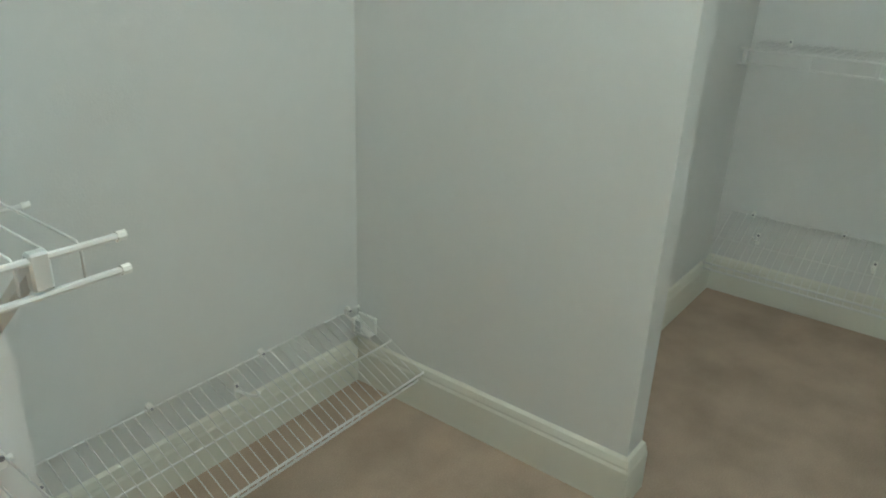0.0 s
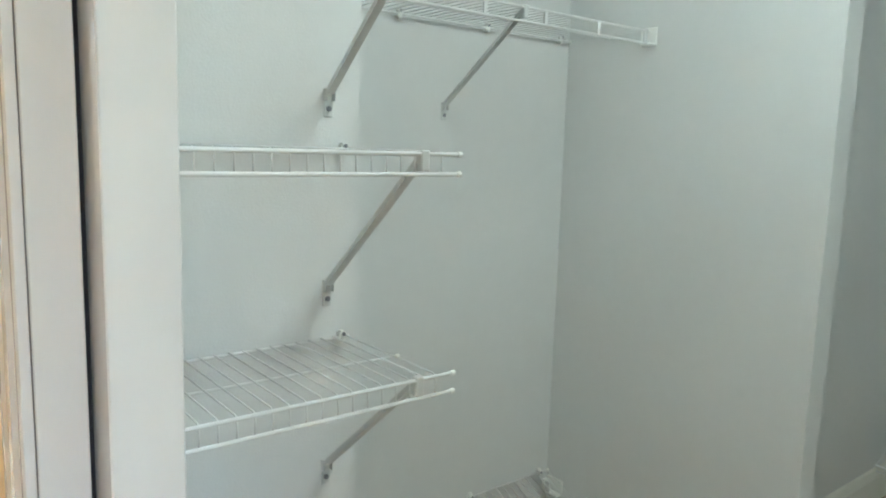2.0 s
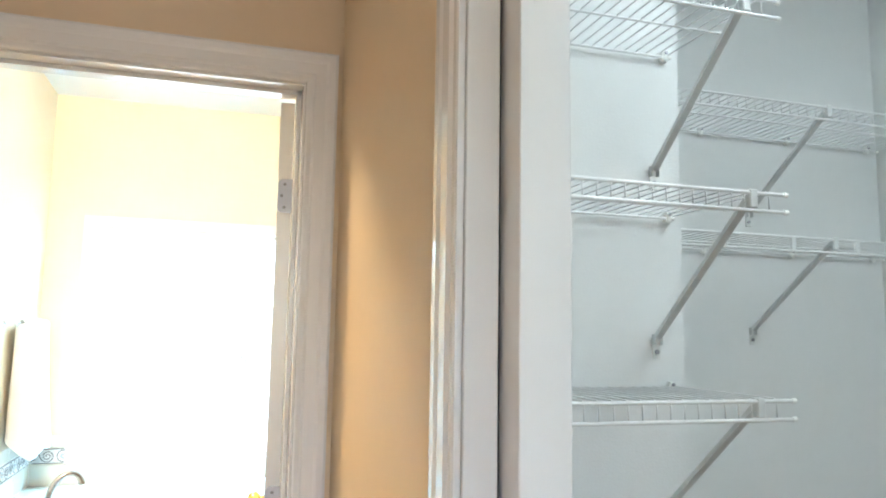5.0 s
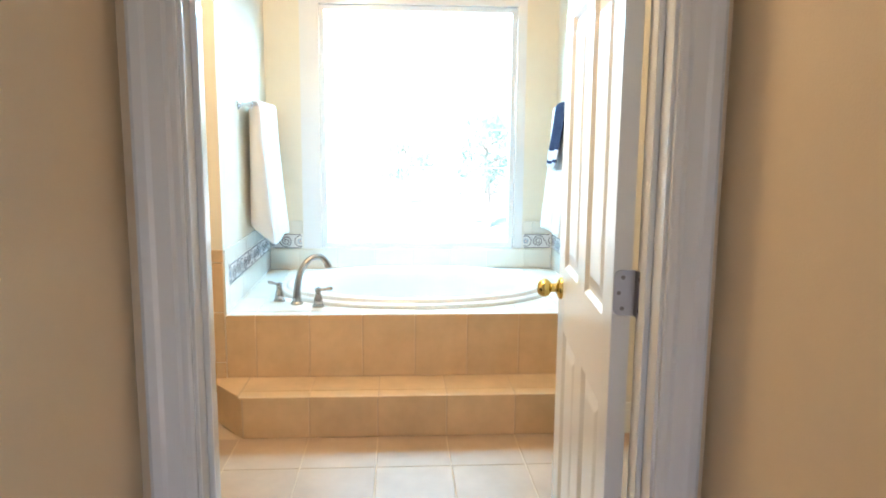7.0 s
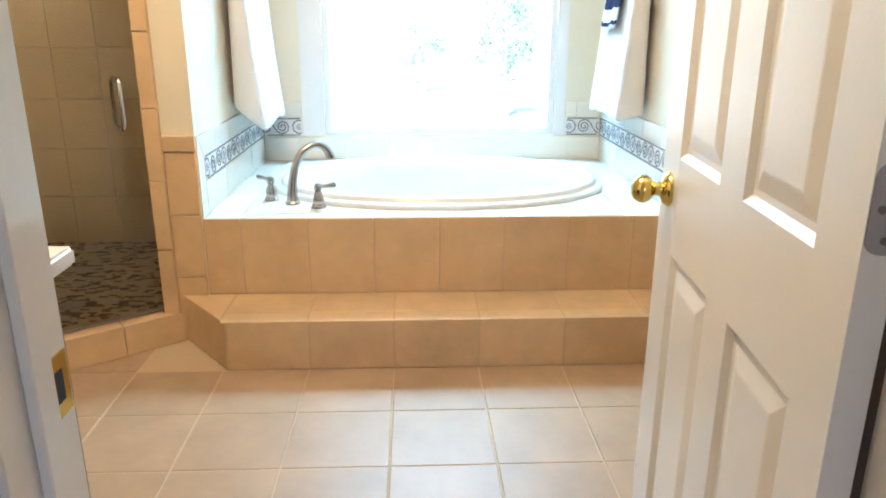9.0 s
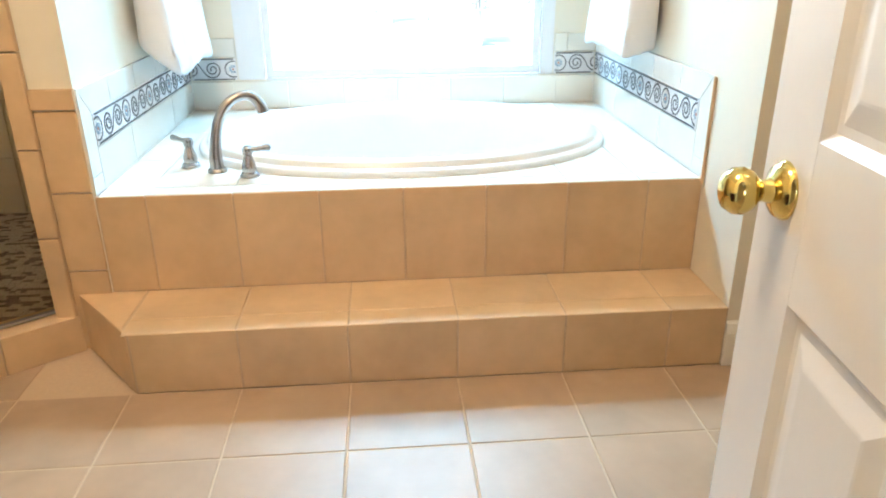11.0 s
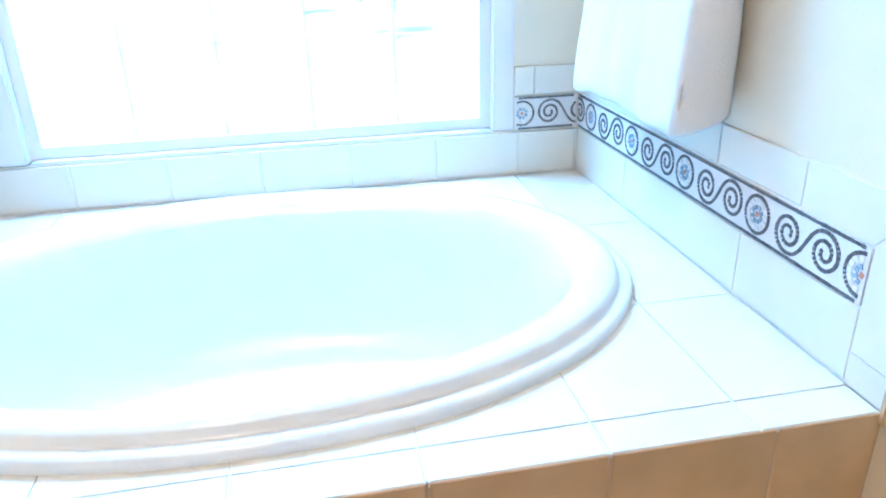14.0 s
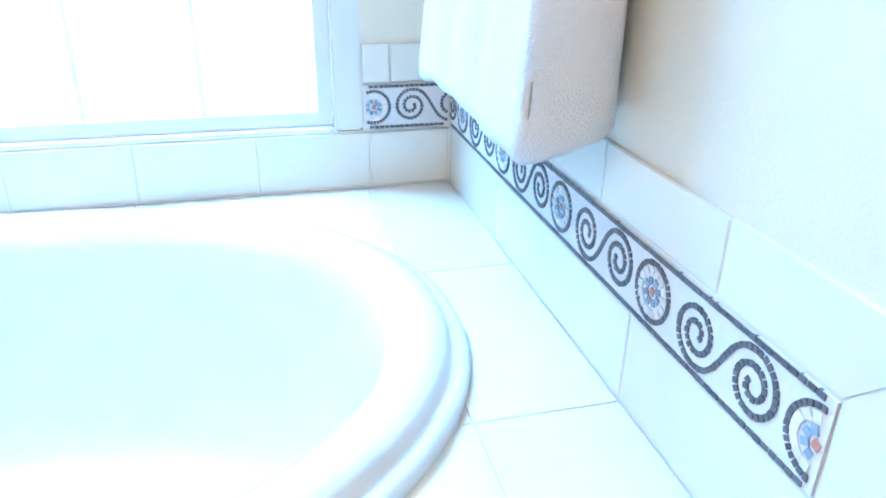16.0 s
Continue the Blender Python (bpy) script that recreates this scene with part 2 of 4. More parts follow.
# ---- structure ----
DECK = 0.487
AL, AR, AB = -0.945, 0.845, 1.215      # tub alcove: left, right, back
HL, HR, HRN = -0.585, 0.450, 0.396      # hall; its east wall leans in towards the bathroom
DS, DN = -2.131, -2.008                  # bathroom door wall
DL, DR, DH = -0.485, 0.301, 2.035       # bathroom door opening
CW = 0.585                             # closet side of the hall wall
REC, EAST, SIDE, FAR = 0.476, 1.075, -0.383, 2.456    # closet plan, from its near wall's end
STUB, SIDE2 = 1.159, -0.110            # wall stub's far face and the recess behind it


def closet(x, y, z=0.0):
    """A point of the closet plan: x along the shelf wall from its end, y out of the wall behind."""
    return (1.055 + x, -2.563 + y, z)


def plan(*pts):
    return [closet(x, y)[:2] for x, y in pts]


CS0, CS1 = -3.93, -2.928                 # closet opening
BATH_H, HALL_H, CLOSET_H = 2.95, 2.685, 2.685


def wall(name, label, mat, *boxes):
    bm = bmesh.new()
    for b in boxes:
        box(bm, *b)
    ob = part(name, bm, mat)
    return tagged(ob, label=label, category="wall", kind="structure")


WX0, WX1, WZ0, WZ1 = -0.735, 0.648, 0.612, 2.17    # hole for the window
# bathroom shell
wall("wall_north", "beige painted bathroom wall above the tub with window opening", "bath_paint",
     (-2.2, WX0, AB, AB + 0.14, 0, BATH_H), (WX1, 2.3, AB, AB + 0.14, 0, BATH_H),
     (WX0, WX1, AB, AB + 0.14, 0, WZ0), (WX0, WX1, AB, AB + 0.14, WZ1, BATH_H))
wall("wall_tub_side_shower", "beige painted partition between tub alcove and shower", "bath_paint",
     (AL - 0.115, AL, 0.0, AB, 0, BATH_H))
wall("wall_tub_side_east", "beige painted alcove wall beside the tub", "bath_paint", (AR, AR + 0.12, -0.27, AB, 0, BATH_H),
     (AR + 0.12, 2.3, -0.27, -0.15, 0, BATH_H))
wall("wall_bath_west", "beige painted bathroom side wall", "bath_paint", (-2.3, -2.2, DS, AB + 0.14, 0, BATH_H))
wall("wall_bath_east", "beige painted bathroom side wall", "bath_paint", (2.3, 2.4, DN, AB + 0.14, 0, BATH_H))
# wall between hall and bathroom: bathroom-coloured and hall-coloured halves
YM = (DS + DN) / 2
wall("wall_door_bath_side", "beige painted wall around the bathroom door", "bath_paint",
     (-2.3, DL - 0.02, YM, DN, 0, BATH_H), (DR + 0.02, 0.62, YM, DN, 0, BATH_H), (0.62, 2.3, -1.985, -1.95, 0, BATH_H), (0.60, 0.62, DN, -1.95, 0, BATH_H), (DL - 0.02, DR + 0.02, YM, DN, DH + 0.02, BATH_H))
wall("wall_door_hall_side", "tan painted hall wall around the bathroom door", "hall_paint",
     (HL - 0.1, DL - 0.02, DS, YM, 0, HALL_H + 0.1), (DR + 0.02, 0.507, DS, YM, 0, HALL_H + 0.1), (DL - 0.02, DR + 0.02, DS, YM, DH + 0.02, HALL_H + 0.1))
wall("wall_hall_west", "tan painted hall wall", "hall_paint", (HL - 0.1, HL, -5.6, DS, 0, HALL_H))
XM = (HR + CW) / 2
wall("wall_hall_east", "tan painted hall wall with closet opening", "hall_paint",
     (HR, XM, -5.6, CS0 - 0.02, 0, HALL_H), (HR, XM, CS0 - 0.02, CS1 + 0.02, DH + 0.02, HALL_H))
bm = bmesh.new()
prism(bm, [(HR, CS1 + 0.02), (XM, CS1 + 0.02), (XM, DS), (HRN, DS)], 0, HALL_H)
tagged(part("wall_hall_corner", bm, "hall_paint"), label="tan painted hall wall between closet opening and bathroom door", category="wall", kind="structure")
# unseen end wall; the opening is added to hold the hall_daylight lamp
wall("wall_hall_south", "tan painted wall closing the hall end, opening added for daylight", "hall_paint", (HL - 0.1, -0.45, -5.7, -5.6, 0, HALL_H), (0.31, CW, -5.7, -5.6, 0, HALL_H),
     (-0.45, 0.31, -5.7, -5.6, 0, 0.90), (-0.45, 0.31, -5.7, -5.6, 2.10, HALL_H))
wall("wall_closet_west", "white painted closet wall with door opening", "closet_paint",
     (XM, CW, CS1 + 0.02, -2.56, 0, CLOSET_H), (XM, CW, -4.7, CS0 - 0.02, 0, CLOSET_H), (XM, CW, CS0 - 0.02, CS1 + 0.02, DH + 0.02, CLOSET_H))


def wall_prism(name, label, mat, pts, h):
    bm = bmesh.new()
    prism(bm, pts, 0, h)
    return tagged(part(name, bm, mat), label=label, category="wall", kind="structure")


wall_prism("wall_closet_near", "white painted closet wall behind short wire shelves", "closet_paint", plan((0, 0), (0, REC), (-0.60, REC), (-0.60, 0)), CLOSET_H)
wall_prism("wall_closet_recess", "white painted closet recess wall", "closet_paint", plan((-0.2, REC), (EAST + 0.1, REC), (EAST + 0.1, REC + 0.08), (-0.2, REC + 0.08)), CLOSET_H)
wall_prism("wall_closet_corner", "white painted closet wall with an outside corner", "closet_paint",
           plan((EAST, REC), (EAST, SIDE), (STUB, SIDE), (STUB, SIDE2), (FAR, SIDE2), (FAR, REC)), CLOSET_H)
wall_prism("wall_closet_far", "white painted closet end wall with wire shelves", "closet_paint",
           plan((FAR, REC), (FAR, -2.5), (FAR + 0.1, -2.5), (FAR + 0.1, REC)), CLOSET_H)
wall("wall_closet_south", "white painted wall closing the closet", "closet_paint", (XM, 4.3, -4.8, -4.7, 0, CLOSET_H))

for nm, lab, b in (("ceiling_bath", "off-white bathroom ceiling", (-2.3, 2.4, DS, AB + 0.14, BATH_H, BATH_H + 0.08)),
                   ("ceiling_hall", "off-white hall ceiling", (HL - 0.1, XM, -5.7, DS, HALL_H, HALL_H + 0.08)),
                   ("ceiling_closet", "off-white closet ceiling", (XM, 4.3, -4.8, -2.0, CLOSET_H, CLOSET_H + 0.08))):
    bm = bmesh.new()
    box(bm, *b)
    tagged(part(nm, bm, "ceiling_paint"), label=lab, category="ceiling", kind="structure")

bm = bmesh.new()
box(bm, HL - 0.1, 4.3, -5.7, YM, -0.1, 0.0)
carpet = tagged(part("carpet_floor", bm, "carpet"), label="tan cut-pile carpet with vacuum marks", category="carpet", kind="structure")
bm = bmesh.new()
box(bm, -2.3, 2.4, YM, AB + 0.14, -0.1, -0.002)
bath_floor = tagged(part("floor", bm, "grout"), label="tan ceramic tile floor with narrow grout joints", category="floor", kind="structure")

# baseboards
BASE = [(0, 0), (0.014, 0), (0.014, 0.104), (0.011, 0.112), (0.011, 0.118), (0.007, 0.134), (0.0, 0.142)]


def baseboard(label, *runs, mat="base_paint"):
    bm = bmesh.new()
    for a, b, side, *mitre in runs:
        profile_run(bm, BASE, (*a, 0.0), (*b, 0.0), (*side, 0), *mitre)
    return tagged(part("baseboard", bm, mat), label=label, category="baseboard", kind="structure")


W = 0.0
def normal(a, b):
    d = (Vector(b) - Vector(a)).normalized()
    return (d.y, -d.x)


A, B, C, D, E2, E3, E4, F, G = plan((-0.47, 0), (0, 0), (0, REC), (EAST, REC), (EAST, SIDE), (STUB, SIDE), (STUB, SIDE2), (FAR, SIDE2), (FAR, -2.2))
baseboard("cream painted closet baseboard with moulded top", (A, B, normal(A, B), 0, 1), (B, C, normal(B, C), 1, -1), (C, D, normal(C, D), -1, -1))
baseboard("cream painted closet baseboard at the outside corner", (D, E2, normal(D, E2), -1, 1), (E2, E3, normal(E2, E3), 1, 1), (E3, E4, normal(E3, E4), 1, -1), (E4, F, normal(E4, F), -1, -1))
baseboard("cream painted closet baseboard on the end wall", (F, G, normal(F, G), -1, 0))
baseboard("white bathroom baseboard beside the tub step", ((AR + W, -0.27), (2.3, -0.27), (0, -1)))
baseboard("white hall baseboard", ((HL, -5.6), (HL, DS), (1, 0)), ((HR, -5.6), (HR, CS0 - 0.13), (-1, 0)), ((HR - 0.009, CS1 + 0.115), (HRN, DS), (-0.9955, -0.0945)), mat="trim_paint")

# ---- door trims ----
CAS = [(0.0, 0.0), (0.010, 0.0), (0.012, 0.006), (0.012, 0.018), (0.017, 0.026), (0.017, 0.056), (0.020, 0.066), (0.020, 0.084), (0.016, 0.092), (0.0, 0.092)]


def casing(label, origin, along, out, width, height, wide=0.82):
    """A mitred casing round an opening; origin: foot of the opening's first jamb, along: across it, out: away from the wall."""
    e = thing("door_casing", label, "door trim", kind="structure", place=origin)
    along, out, up = Vector(along), Vector(out), Vector((0, 0, 1))
    for nm, k in (("side_casing", 0), ("side_casing", 1), ("head_casing", 2)):
        bm = bmesh.new()
        ends = []
        for s in (0, 1):
            ring = []
            for o, w in CAS:
                w = w * wide + 0.006
                if k == 0:
                    p = -along * w + (up * (height + w) if s else Vector())
                elif k == 1:
                    p = along * (width + w) + (up * (height + w) if s else Vector())
                else:
                    p = (along * (width + w) if s else -along * w) + up * (height + w)
                ring.append(bm.verts.new(p + out * o))
            ends.append(ring)
        for i in range(len(CAS)):
            j = (i + 1) % len(CAS)
            bm.faces.new((ends[0][i], ends[0][j], ends[1][j], ends[1][i]))
        bm.faces.new(ends[0][::-1])
        bm.faces.new(ends[1])
        part(nm, bm, "trim_paint", e)
    return e


casing("white glossy moulded casing round the bathroom door", (DL, DS, 0), (1, 0, 0), (0, -1, 0), DR - DL, DH)
casing("white moulded casing inside the bathroom door", (DL, DN, 0), (1, 0, 0), (0, 1, 0), DR - DL, DH)
casing("white glossy moulded casing round the closet opening", (HR, CS1, 0), (0, -1, 0), (-1, 0, 0), CS1 - CS0, DH, 0.98)
casing("white moulded casing inside the closet opening", (CW, CS1 + 0.004, 0), (0, -1, 0), (1, 0, 0), CS1 - CS0, DH)


def jamb(label, boxes, stops, slots=()):
    e = thing("door_jamb", label, "door frame", kind="structure")
    for nm, bs, mat in (("lining", boxes, "trim_paint"), ("stop", stops, "trim_paint"), ("slot", slots, "slot")):
        for b in bs:
            bm = bmesh.new()
            box(bm, *b)
            if nm != "slot":
                bevel(bm, 0.0015, 1)
            part(nm, bm, mat, e)
    return e


bath_jamb = jamb("white painted bathroom door frame with stop",
     [(DL - 0.02, DL, DS + 0.001, DN - 0.001, 0, DH), (DR, DR + 0.02, DS + 0.001, DN - 0.001, 0, DH), (DL - 0.02, DR + 0.02, DS + 0.001, DN - 0.001, DH, DH + 0.02)],
     [(DL, DL + 0.011, DS + 0.044, DS + 0.076, 0, DH), (DR - 0.011, DR, DS + 0.044, DS + 0.076, 0, DH), (DL, DR, DS + 0.044, DS + 0.076, DH - 0.011, DH)])
# the strip behind the slot is coloured black for the shade in the gap
jamb("white painted closet frame, its door slot backed with painted shade",
     [(HR + 0.001, 0.501, CS1, CS1 + 0.02, 0, DH), (0.508, CW - 0.001, CS1 - 0.056, CS1 + 0.02, 0, DH), (HR + 0.001, CW - 0.001, CS0 - 0.02, CS0, 0, DH), (HR + 0.001, CW - 0.001, CS0 - 0.02, CS1 + 0.02, DH, DH + 0.02)],
     [(0.520, 0.550, CS0, CS0 + 0.010, 0, DH)],
     [(0.501, 0.508, CS1 + 0.014, CS1 + 0.02, 0, DH)])

# ---- bathroom: door ----
def rounded_plate(bm, place, u0, u1, half, t, r=0.014):
    """A hinge leaf from u0 to u1, half high either way, with its two far corners rounded; place: (along, up, out) to a point."""
    ring = [(u0, -half), (u0, half)]
    for a in range(0, 91, 15):
        ring.append((u1 - r + r * math.sin(radians(a)), half - r + r * math.cos(radians(a))))
    for a in range(0, 91, 15):
        ring.append((u1 - r + r * math.cos(radians(a)), -half + r - r * math.sin(radians(a))))
    lo = [bm.verts.new(place(u, v, 0.0)) for u, v in ring]
    hi = [bm.verts.new(place(u, v, t)) for u, v in ring]
    bm.faces.new(lo)
    bm.faces.new(hi)
    for k in range(len(ring)):
        n = (k + 1) % len(ring)
        bm.faces.new((lo[k], lo[n], hi[n], hi[k]))


def panel_door():
    """A six-panel door, hinge edge at the origin, leaf along +y, thickness along +x."""
    w, h, t, X0 = 0.744, 2.02, 0.035, -0.047
    e = thing("door", "cream-white six-panel door standing open with brass knob", "door", place=(0.3048, -2.0037, 0.008))
    e.rotation_euler = (0, 0, radians(-5.2))
    hs, st, mid = 0.092, 0.11, 0.10           # hinge stile, knob stile, middle stile
    rails = [(0.0, 0.20), (0.765, 0.945), (1.62, 1.72), (h - 0.11, h)]
    pw = (w - hs - st - mid) / 2
    cols = [(hs, hs + pw), (hs + pw + mid, w - st)]
    bm = bmesh.new()
    box(bm, X0, X0 + t, 0, hs, 0, h)
    box(bm, X0, X0 + t, w - st, w, 0, h)
    for z0, z1 in rails:
        box(bm, X0 + 0.0003, X0 + t - 0.0003, hs, w - st, z0, z1)
    for (za, zb), (zc, zd) in zip(rails, rails[1:]):
        box(bm, X0 + 0.0003, X0 + t - 0.0003, hs + pw, hs + pw + mid, zb, zc)
    part("leaf", bm, "door_paint", e)
    for (za, zb), (zc, zd) in zip(rails, rails[1:]):
        for y0, y1 in cols:
            bm = bmesh.new()
            steps = [(0.0, 0.0005), (0.012, 0.009), (0.022, 0.009), (0.048, 0.003), (0.052, 0.0025)]
            for face in (0, 1):
                rings = []
                for inset, depth in steps:
                    x = X0 + (depth if face == 0 else t - depth)
                    rings.append([bm.verts.new((x, y, z)) for y, z in ((y0 + inset, zb + inset), (y1 - inset, zb + inset), (y1 - inset, zc - inset), (y0 + inset, zc - inset))])
                for a, b in zip(rings, rings[1:]):
                    for i in range(4):
                        j = (i + 1) % 4
                        bm.faces.new((a[i], a[j], b[j], b[i]))
                bm.faces.new(rings[-1])
            part("panel", bm, "door_paint", e)
    # knobs, both faces
    for s in (-1, 1):
        bm = bmesh.new()
        m = Matrix.Translation((X0 if s < 0 else X0 + t, w - 0.057, 0.878)) @ Euler((0, radians(90 * s), 0)).to_matrix().to_4x4()
        lathe(bm, [(0.0, 0.0), (0.033, 0.0), (0.033, 0.003), (0.028, 0.010), (0.014, 0.016), (0.012, 0.026), (0.015, 0.032), (0.022, 0.036), (0.0265, 0.046), (0.026, 0.056), (0.019, 0.066), (0.009, 0.070), (0.0, 0.071)][1:-1], m, 28)
        smooth_by_angle(part("knob", bm, "brass", e, "polished brass door knob"))
    bm = bmesh.new()
    box(bm, X0 + 0.005, X0 + 0.030, w - 0.0005, w + 0.0018, 0.849, 0.907)
    part("latch_plate", bm, "brass", e)
    # hinges
    for zc in (0.255, 1.012, 1.775):
        bm = bmesh.new()
        rod(bm, (0.003, -0.004, zc - 0.044), (0.003, -0.004, zc + 0.044), 0.0065, 12)
        for zz in (-0.026, -0.009, 0.009, 0.026):
            rod(bm, (0.003, -0.004, zc + zz - 0.0008), (0.003, -0.004, zc + zz + 0.0008), 0.0072, 12)
        rounded_plate(bm, lambda u, v, o: (-u, -o, zc + v), 0.004, -X0 - 0.001, 0.044, 0.0028)
        hinge = part("hinge", bm, "steel", e, "satin steel door hinge")
        for zz in (-0.03, 0.0, 0.03):
            bm = bmesh.new()
            rod(bm, (X0 + 0.018 - (0.007 if zz == 0 else 0), -0.0022, zc + zz), (X0 + 0.018 - (0.007 if zz == 0 else 0), -0.0036, zc + zz), 0.0042, 10)
            part("screw", bm, "screw_dark", hinge)
    return e


panel_door()
for zc in (0.263, 1.020, 1.783):
    bm = bmesh.new()
    rounded_plate(bm, lambda u, v, o: (DR - o, DN - u, zc + v), -0.002, 0.042, 0.044, 0.0024)
    leaf = part("hinge_leaf", bm, "steel", bath_jamb)
    for zz in (-0.03, 0.0, 0.03):
        bm = bmesh.new()
        yy = DN - (0.030 if zz == 0 else 0.022)
        rod(bm, (DR - 0.0022, yy, zc + zz), (DR - 0.0036, yy, zc + zz), 0.0042, 10)
        part("screw", bm, "screw_dark", leaf)
bm = bmesh.new()
box(bm, DL - 0.0003, DL + 0.0018, DN - 0.045, DN - 0.006, 0.839, 0.899)
strike = part("strike_plate", bm, "brass", bath_jamb, "worn brass strike plate")
# black chip on the uncut plate, coloured as the shade of its latch hole
bm = bmesh.new()
box(bm, DL + 0.0017, DL + 0.0022, DN - 0.033, DN - 0.017, 0.854, 0.884)
part("latch_hole", bm, "slot", strike)

# ---- bathroom: tub deck, step, tiles ----
TX, TY, TA, TB = -0.040, 0.612, 0.735, 0.515      # tub oval


def oval(k, a, b, n=3.0):
    c, s = math.cos(k), math.sin(k)
    return (TX + a * math.copysign(abs(c) ** (2 / 2.15), c), TY + b * math.copysign(abs(s) ** (2 / 2.15), s))


N = 72
deck = thing("tub_deck", "tiled tub deck with tan apron and pale top tiles", "tub surround", kind="structure")
bm = bmesh.new()
box(bm, AL, AR, 0.0025, 0.03, 0, DECK - 0.009)
part("apron_backing", bm, "grout", deck)
bm = bmesh.new()
inner = [bm.verts.new((*oval(2 * math.pi * i / N, TA - 0.05, TB - 0.05), DECK - 0.003)) for i in range(N)]
outer = []
for i in range(N):
    c, s = math.cos(2 * math.pi * i / N), math.sin(2 * math.pi * i / N)
    x0, x1, y0, y1 = AL - TX, AR - TX, 0.008 - TY, AB - TY
    k = min((x1 / c) if c > 1e-6 else 1e9, (x0 / c) if c < -1e-6 else 1e9, (y1 / s) if s > 1e-6 else 1e9, (y0 / s) if s < -1e-6 else 1e9)
    outer.append(bm.verts.new((TX + c * k, TY + s * k, DECK - 0.003)))
for i in range(N):
    j = (i + 1) % N
    bm.faces.new((outer[i], outer[j], inner[j], inner[i]))
part("deck_bed", bm, "grout_light", deck)

step = thing("tub_step", "tan tiled step in front of the tub deck with angled end", "step", kind="structure")
SY, SZ = -0.275, 0.187
STEP = [(-1.047, 0.006), (-0.824, SY + 0.002), (AR - 0.001, SY + 0.002), (AR - 0.001, 0.006)]
bm = bmesh.new()
prism(bm, STEP, 0.0, SZ - 0.002)
part("step_core", bm, "grout", step)


def tile_mesh(name, sx, sy, t, mat, b=0.0022):
    """A tile flat in xy, corner at the origin, top at z = t."""
    bm = bmesh.new()
    lo = [bm.verts.new(p) for p in ((0, 0, 0), (sx, 0, 0), (sx, sy, 0), (0, sy, 0))]
    mi = [bm.verts.new(p) for p in ((0, 0, t - b), (sx, 0, t - b), (sx, sy, t - b), (0, sy, t - b))]
    hi = [bm.verts.new(p) for p in ((b, b, t), (sx - b, b, t), (sx - b, sy - b, t), (b, sy - b, t))]
    bm.faces.new(hi)
    for a, c in ((lo, mi), (mi, hi)):
        for i in range(4):
            j = (i + 1) % 4
            bm.faces.new((a[i], a[j], c[j], c[i]))
    me = done(bm, name)
    me.materials.append(M[mat])
    return me


tile_cache = {}


def tile(parent, m, sx, sy, mat, t=0.008, name="tile"):
    key = (round(sx, 4), round(sy, 4), mat, t)
    if key not in tile_cache:
        tile_cache[key] = tile_mesh(name, sx, sy, t, mat)
    ob = new(name, tile_cache[key])
    ob.parent = parent
    ob.matrix_basis = Matrix.Translation(-parent.location) @ m
    return ob


def facing(origin, u, v):
    """A pose whose x runs along u, y along v and z out of the wall."""
    u, v = Vector(u).normalized(), Vector(v).normalized()
    w = u.cross(v)
    m = Matrix((u, v, w)).transposed().to_4x4()
    m.translation = origin
    return m


def tile_run(parent, origin, u, v, total, height, joints, mat, gap=0.004, t=0.008):
    """A row of tiles along u, cut at the joints (distances from the origin)."""
    cuts = [0.0] + [j for j in joints if 0.02 < j < total - 0.02] + [total]
    for a, b in zip(cuts, cuts[1:]):
        o = Vector(origin) + Vector(u).normalized() * (a + gap / 2)
        tile(parent, facing(o, u, v), b - a - gap, height, mat, t)


# ---- bathroom: tub ----
tub = thing("bathtub", "white oval drop-in soaking tub with stepped rim", "bathtub", place=(TX, TY, 0))
prof = [(0.0, 0.0), (0.0, 0.012), (-0.004, 0.019), (-0.012, 0.022), (-0.022, 0.022), (-0.027, 0.026), (-0.030, 0.036), (-0.038, 0.043), (-0.055, 0.045),
        (-0.085, 0.040), (-0.105, 0.028), (-0.118, 0.005), (-0.130, -0.05), (-0.145, -0.15), (-0.165, -0.25), (-0.205, -0.33), (-0.28, -0.365), (-0.42, -0.372), (-0.50, -0.374)]
bm = bmesh.new()
rings = []
for o, z in prof:
    rings.append([bm.verts.new((oval(2 * math.pi * i / N, TA + o, max(0.012, TB + o))[0] - TX, oval(2 * math.pi * i / N, TA + o, max(0.012, TB + o))[1] - TY, DECK + z)) for i in range(N)])
for a, b in zip(rings, rings[1:]):
    for i in range(N):
        j = (i + 1) % N
        bm.faces.new((a[i], a[j], b[j], b[i]))
bm.faces.new(rings[-1])
smooth_by_angle(part("basin", bm, "acrylic", tub), 50)
bm = bmesh.new()
m = Matrix.Translation((-0.606, -0.03, DECK - 0.085)) @ Euler((0, radians(83), 0)).to_matrix().to_4x4()
lathe(bm, [(0.036, -0.02), (0.036, 0.006), (0.030, 0.011), (0.010, 0.013)], m, 24)
box(bm, -0.006, 0.006, -0.028, 0.028, 0.012, 0.02, m)
smooth_by_angle(part("overflow_plate", bm, "chrome", tub, "chrome overflow plate"))
bm = bmesh.new()
lathe(bm, [(0.034, 0.0), (0.034, 0.004), (0.022, 0.007), (0.008, 0.005)], Matrix.Translation((-0.40, 0, DECK - 0.374)), 24)
smooth_by_angle(part("drain", bm, "chrome", tub))

# ---- bathroom: faucet ----
faucet = thing("tub_faucet", "brushed nickel high-arc tub faucet with two lever handles", "faucet", place=(-0.645, 0.228, DECK))


